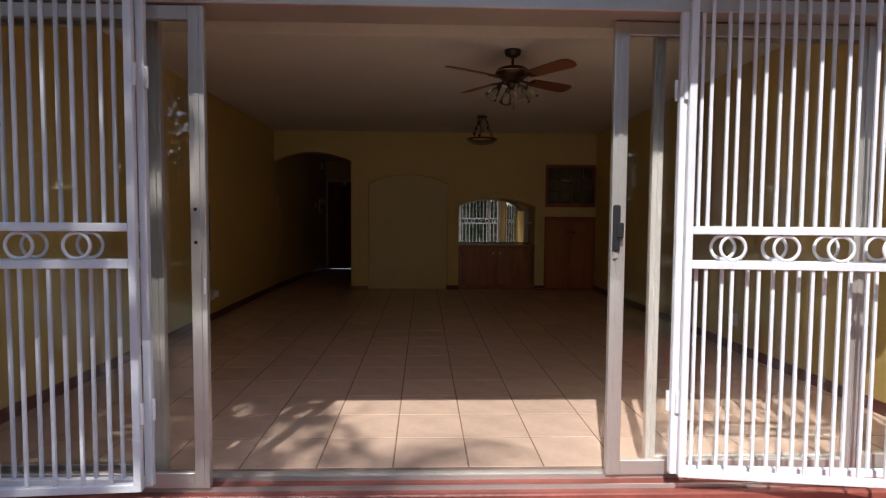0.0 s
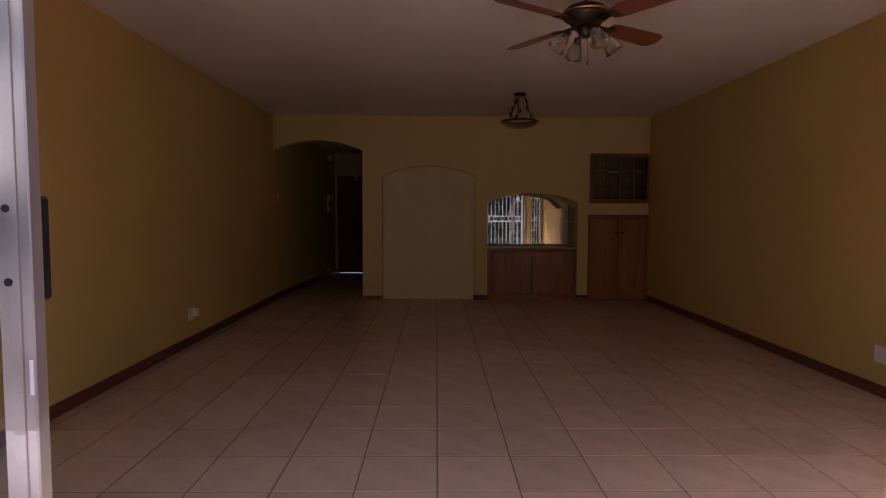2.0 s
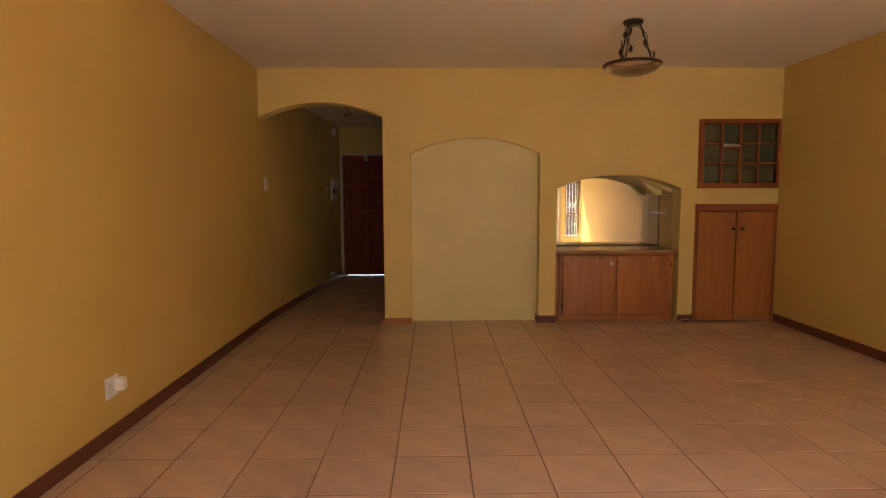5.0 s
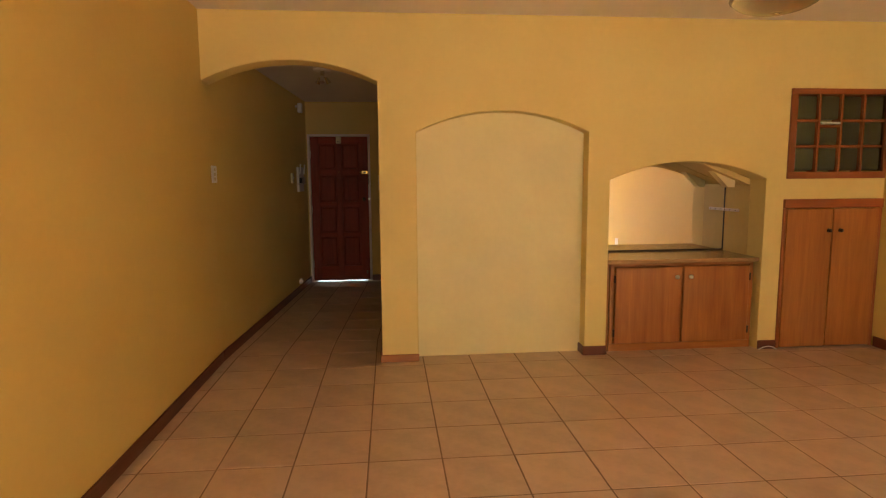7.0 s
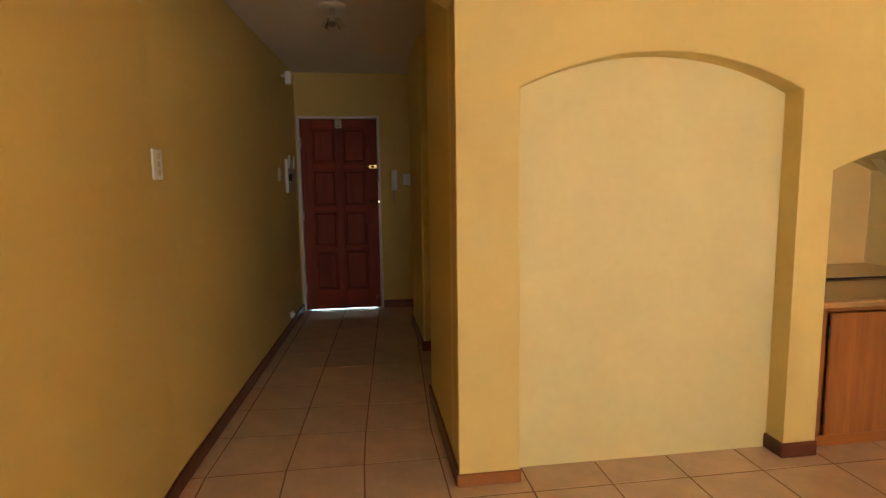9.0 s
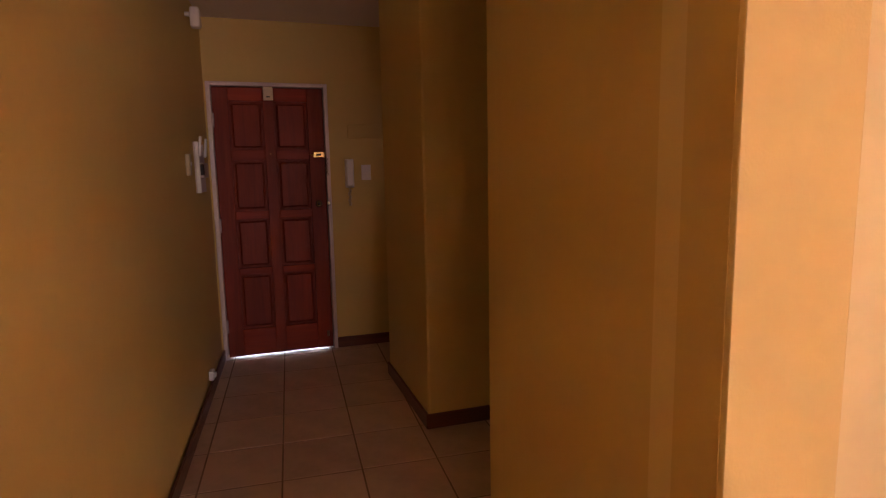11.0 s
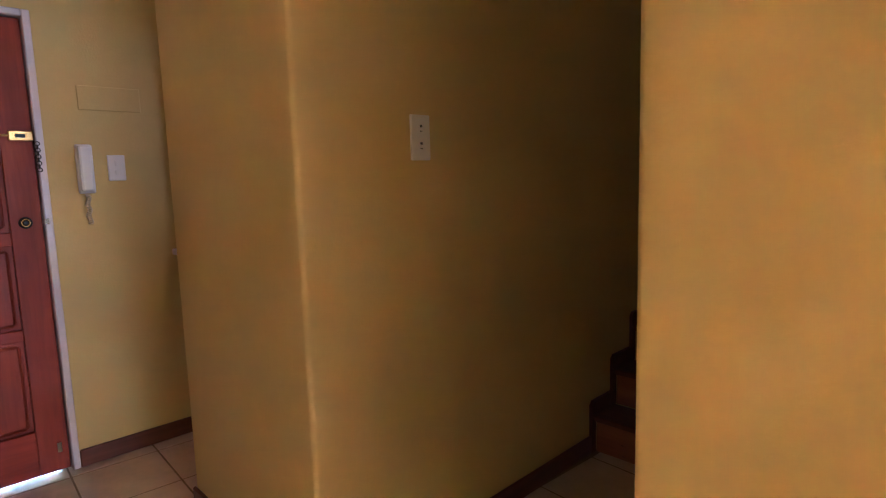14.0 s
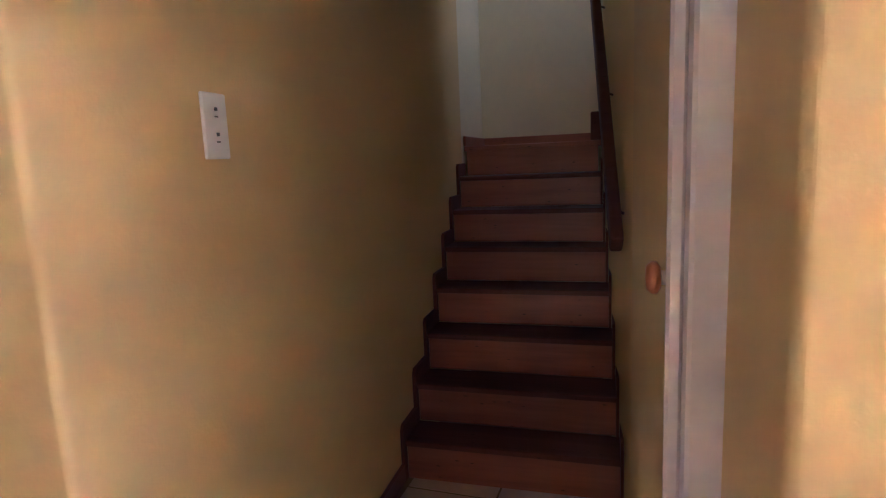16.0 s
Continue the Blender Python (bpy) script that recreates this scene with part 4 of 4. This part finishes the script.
part("panel", box(B(), 1.602, 1.6195, 2.98, 3.695, 0.0, 0.954, 0.004), DOORWOOD, rw, "dark brown wooden panel under the sill")
# added area lamp, standing in for daylight assumed in the recess
rwd = bpy.data.lights.new("recess_fill", "AREA")
rwd.shape, rwd.size, rwd.size_y, rwd.energy, rwd.color = "RECTANGLE", 0.50, 1.0, 0.0048, (1.0, 0.90, 0.96)
rwl = new("recess_fill", rwd)
rwl.matrix_world = look((1.64, 3.345, 1.53), (0.5, 3.31, 1.45))

# ---- closet door by the stairs ----
cd = thing("door_3", "closed cream closet door with copper knob beside the stairs", "door", "", "structure")
jm = B()
box(jm, 1.531, 1.60, 1.040, 1.100, 0.0, 2.08, 0.006)
box(jm, 1.580, 1.60, 1.100, 1.124, 0.0, 2.08, 0.005)
part("jamb", jm, ENAMEL, cd, "white painted steel jamb")
part("jamb", box(B(), 2.41, 2.469, 1.062, 1.132, 0.0, 2.08, 0.006), ENAMEL, cd)
part("head", box(B(), 1.60, 2.41, 1.040, 1.125, 2.035, 2.08, 0.006), ENAMEL, cd)
lf = part("leaf", box(B(), 0.002, 0.806, 0.0, 0.042, 0.008, 2.032, 0.004, pose(1.60, 1.050, 0, 0, 0, 3.1)), BARWALL, cd)
kb = B()
lathe(kb, ((0.0, 0.058), (0.020, 0.056), (0.027, 0.048), (0.027, 0.040), (0.018, 0.034), (0.0, 0.034)), 20, pose(1.655, 1.092, 1.135, -90, 0, 0))
part("knob", kb, COPPER, lf, "copper door knob")
ks = B()
lathe(ks, ((0.012, 0.034), (0.011, 0.010), (0.024, 0.006), (0.026, 0.0)), 16, pose(1.655, 1.092, 1.135, -90, 0, 0))
part("knob_stem", ks, ENAMEL, lf, "white knob stem")

# ---- staircase ----
RISE, GOING, ST_X = 0.1765, 0.187, 2.812
st = thing("staircase", "reddish stained pine staircase with dark treads", "stairs")
for k in range(1, 9):
    x = ST_X + (k - 1) * GOING
    z = RISE * k
    yr = stair_y(x) + 0.002
    part("riser", box(B(), x + 0.018, x + 0.036, yr + 0.012, 2.018, z - RISE, z - 0.026, 0.002), STEP, st)
    if k < 8:
        part("tread", box(B(), x, x + GOING + 0.017, yr, 2.032, z - 0.025, z, 0.006, seg=2), TREAD, st)
        sb = sheet(B(), [(x - 0.018, z - RISE + 0.002), (x - 0.018, z + 0.055), (x + 0.0, z + 0.075), (x + GOING - 0.02, z + 0.075), (x + GOING - 0.02, z + 0.002), (x + 0.018, z + 0.002), (x + 0.018, z - RISE + 0.002)], [], 2.0185, 2.0335)
        part("skirting_board", sb, TREAD, st)
        sb2 = sheet(B(), [(x - 0.018, z - RISE + 0.002), (x - 0.018, z + 0.055), (x, z + 0.075), (x + GOING - 0.02, z + 0.075), (x + GOING - 0.02, z + 0.002), (x + 0.018, z + 0.002), (x + 0.018, z - RISE + 0.002)], [], yr + 0.0005, yr + 0.012)
        part("skirting_board", sb2, TREAD, st)
LAND_X, LAND_Z = ST_X + 7 * GOING, RISE * 8
part("landing", box(B(), LAND_X, 4.715, 0.745, 2.032, LAND_Z - 0.03, LAND_Z, 0.005), STEP, st)
part("landing_skirting", box(B(), 4.700, 4.718, 0.745, 2.030, LAND_Z + 0.001, LAND_Z + 0.06, 0.003), STEP, st)
part("landing_skirting", box(B(), LAND_X, 4.699, 2.017, 2.033, LAND_Z + 0.001, LAND_Z + 0.06, 0.003), STEP, st)
hr = thing("handrail", "dark brown wooden handrail on the stair wall", "handrail")
h0, h1 = Vector((2.72, 1.172, 1.02)), Vector((3.93, 1.268, 2.24))
way = (h1 - h0).normalized()
hm = Matrix.Translation(h0) @ way.to_track_quat("X", "Z").to_matrix().to_4x4()
part("rail", box(B(), 0, (h1 - h0).length, -0.022, 0.022, -0.038, 0.038, 0.010, hm, 2), TREAD, hr)
for f in (0.12, 0.5, 0.88):
    p = h0.lerp(h1, f)
    part("bracket", rod(B(), (p.x, stair_y(p.x) + 0.001, p.z - 0.05), (p.x, p.y, p.z - 0.03), 0.005), BRONZE, hr)
newel = tagged(part("newel_post", box(B(), LAND_X + 0.02, LAND_X + 0.08, 1.228, 1.288, LAND_Z + 0.001, LAND_Z + 0.16, 0.006), TREAD), "short dark wooden post at the stair landing", "post")

# unseen window and area lamp, added to light the landing and upper stairs
lw = thing("fill_window", "unseen window added high over the stair landing for the fill lamp", "window", "", "structure")
for a, b, c, d in ((3.98, 4.26, 3.30, 3.32), (3.98, 4.26, 3.58, 3.60), (3.98, 4.00, 3.32, 3.58), (4.24, 4.26, 3.32, 3.58)):
    part("window_frame", box(B(), a, b, 0.66, 0.71, c, d, 0.003), ENAMEL, lw)
# unseen slab, added to stop sun and sky entering the window hole
setting("wall_sun_block", slab(B(), [(3.6, 0.40), (5.2, 0.40), (5.2, 0.46), (3.6, 0.46)], 2.85, 4.8), GARDENWALL, "unseen wall added to keep the sun out of the added window", "wall")
lwd = bpy.data.lights.new("landing_fill", "AREA")
lwd.shape, lwd.size, lwd.size_y, lwd.energy, lwd.color = "RECTANGLE", 0.22, 0.26, 0.012, (1.0, 0.80, 0.56)
lwl = new("landing_fill", lwd)
lwd.spread = radians(120)
lwl.matrix_world = look((4.11, 0.735, 3.45), (4.33, 2.03, 2.35))
wp = part("pane", box(B(), 4.00, 4.24, 0.682, 0.688, 3.32, 3.58), PANE, lw)
wp.visible_shadow = False

# ---- ceiling fan ----
FX, FY = 3.24, -4.86
fan = thing("ceiling_fan", "dark bronze ceiling fan with four wooden blades and tulip lamps", "ceiling fan", "", "", pose(FX, FY, CEIL_Z))
bm = B()
lathe(bm, ((0.0, 0.0), (0.070, 0.0), (0.072, -0.012), (0.060, -0.045), (0.030, -0.060), (0.0, -0.060)), 28)
part("canopy", bm, BRONZE, fan)
part("down_rod", rod(B(), (0, 0, -0.06), (0, 0, -0.15), 0.012), BRONZE, fan)
bm = B()
lathe(bm, ((0.0, -0.135), (0.05, -0.140), (0.11, -0.150), (0.142, -0.175), (0.145, -0.200), (0.128, -0.220), (0.10, -0.235), (0.085, -0.262), (0.0, -0.262)), 36)
part("motor_housing", bm, BRONZE, fan)
bm = B()
torus(bm, 0.142, 0.006, pose(0, 0, -0.188), 40, 6)
part("trim_ring", bm, BRASS, fan, "thin brass trim ring")
for ang in (-57, 33, 123, 213):
    m = pose(0, 0, -0.245, 0, 0, ang)
    iron = B()
    box(iron, 0.09, 0.20, -0.018, 0.018, -0.006, 0.004, 0.003, m)
    box(iron, 0.19, 0.24, -0.040, 0.040, -0.004, 0.003, 0.002, m @ pose(0, 0, 0, -12, 0, 0))
    blade = B()
    outline = [(0.20, -0.052), (0.26, -0.062), (0.62, -0.076), (0.665, -0.060), (0.685, -0.02), (0.685, 0.02), (0.665, 0.060), (0.62, 0.076), (0.26, 0.062), (0.20, 0.052)]
    slab(blade, outline, 0.003, 0.010)
    bl = part("blade", blade, BLADE, fan)
    bl.matrix_local = m @ pose(0, 0, 0, -13, 0, 0)
    part("blade_iron", iron, BRONZE, fan)
bm = B()
lathe(bm, ((0.0, -0.262), (0.050, -0.262), (0.055, -0.285), (0.040, -0.315), (0.018, -0.330), (0.0, -0.332)), 24)
part("light_kit", bm, BRONZE, fan)
for ang in (10, 100, 190, 280):
    m = pose(0, 0, -0.295, 0, 0, ang)
    bm = B()
    rod(bm, m @ Vector((0.03, 0, 0)), m @ Vector((0.085, 0, 0.012)), 0.006, seg=8)
    rod(bm, m @ Vector((0.085, 0, 0.012)), m @ Vector((0.115, 0, -0.012)), 0.006, seg=8)
    rod(bm, m @ Vector((0.112, 0, -0.004)), m @ Vector((0.130, 0, -0.034)), 0.022, 0.022, 12)
    arm = part("lamp_arm", bm, BRONZE, fan)
    bm = B()
    prof = ((0.022, 0.0), (0.034, -0.018), (0.042, -0.045), (0.044, -0.070), (0.058, -0.100), (0.0555, -0.100), (0.0405, -0.070), (0.0385, -0.045), (0.030, -0.018), (0.019, 0.0))
    lathe(bm, prof, 20, m @ pose(0.128, 0, -0.028, 0, -38, 0))
    part("shade", bm, FROST, arm, "frosted glass tulip shade")
ch2 = B()
rod(ch2, (0.012, 0.0, -0.33), (0.012, 0.0, -0.47), 0.0016, seg=6)
rod(ch2, (0.012, 0.0, -0.47), (0.012, 0.0, -0.495), 0.005, 0.003, 8)
part("pull_chain", ch2, BRONZE, fan)

# ---- pendant bowl lamp ----
pd = thing("pendant_lamp", "dark metal pendant lamp with leaf vines and frosted glass bowl", "pendant lamp", "", "", pose(3.305, -1.64, CEIL_Z))
bm = B()
lathe(bm, ((0.0, 0.0), (0.074, 0.0), (0.076, -0.014), (0.062, -0.026), (0.0, -0.028)), 28)
part("canopy", bm, BRONZE, pd)
BOWL_R, RIM_Z = 0.208, -0.324
bm = B()
torus(bm, BOWL_R, 0.012, pose(0, 0, RIM_Z), 44, 8)
part("rim", bm, BRONZE, pd)
bm = B()
bowl = [(BOWL_R * math.cos(a), RIM_Z - 0.078 * math.sin(a)) for a in [i * math.pi / 2 / 9 for i in range(9)]]
lathe(bm, bowl + [(0.001, RIM_Z - 0.078)] + [(r * 0.97, z + 0.005) for r, z in bowl[::-1]], 40)
part("bowl", bm, FROST, pd, "frosted grey-green glass bowl")
rng = random.Random(9)
for i in range(3):
    a = radians(95 + 120 * i)
    p0 = Vector((0.050 * math.cos(a), 0.050 * math.sin(a), -0.022))
    p1 = Vector((0.150 * math.cos(a), 0.150 * math.sin(a), RIM_Z + 0.0))
    arm = part("arm", rod(B(), p0, p1, 0.006, seg=8), BRONZE, pd)
    vine = bpy.data.curves.new("vine", "CURVE")
    vine.dimensions, vine.bevel_depth = "3D", 0.0028
    spl = vine.splines.new("POLY")
    spl.points.add(40)
    for j, q in enumerate(spl.points):
        f = j / 40
        c = p0.lerp(p1, f)
        w = f * 4 * math.pi + i
        q.co = (c.x + 0.020 * math.cos(w), c.y + 0.020 * math.sin(w), c.z, 1)
    vo_ = new("vine", vine)
    vine.materials.append(BRONZE)
    vo_.parent = arm
    for f in (0.18, 0.5, 0.74):
        c = p0.lerp(p1, f + 0.05 * rng.random())
        lm = Matrix.Translation(c + Vector((0.03 * math.cos(a + f * 9), 0.03 * math.sin(a + f * 9), 0))) @ Matrix.Rotation(a + f * 7, 4, "Z")
        leaf = sheet(B(), [(0, 0.030), (-0.016, 0.012), (-0.018, -0.008), (0, -0.030), (0.018, -0.008), (0.016, 0.012)], [], -0.0015, 0.0015)
        bmesh.ops.transform(leaf, matrix=lm, verts=leaf.verts)
        part("leaf", leaf, BRONZE, arm)
    # feet reach the rim
    part("hook", rod(B(), p1, (BOWL_R * math.cos(a), BOWL_R * math.sin(a), RIM_Z + 0.004), 0.006, seg=8), BRONZE, pd)

# ---- hallway spotlight ----
sl = thing("ceiling_spotlight", "small chrome spotlight cluster on the hallway ceiling", "ceiling light", "", "", pose(0.72, 1.33, HALL_Z))
bm = B()
lathe(bm, ((0.0, 0.0), (0.085, 0.0), (0.085, -0.016), (0.070, -0.022), (0.0, -0.022)), 28)
part("base", bm, PLASTIC, sl)
part("stem", rod(B(), (0, 0, -0.02), (0, 0, -0.075), 0.022, 0.018), CHROME, sl)
for ang in (20, 150, 270):
    m = pose(0, 0, -0.075, 0, 0, ang)
    bm = B()
    rod(bm, m @ Vector((0, 0, 0)), m @ Vector((0.04, 0, -0.012)), 0.006, seg=8)
    rod(bm, m @ Vector((0.030, 0, -0.002)), m @ Vector((0.062, 0, -0.060)), 0.014, 0.026, 14)
    part("spot", bm, CHROME, sl)

hk = thing("ceiling_hook", "small white cover plate on the ceiling", "ceiling plate", "", "", pose(2.72, -2.50, CEIL_Z))
bm = B()
lathe(bm, ((0.0, -0.008), (0.022, -0.007), (0.030, -0.003), (0.032, 0.0)), 18)
part("plate", bm, PLASTIC, hk)
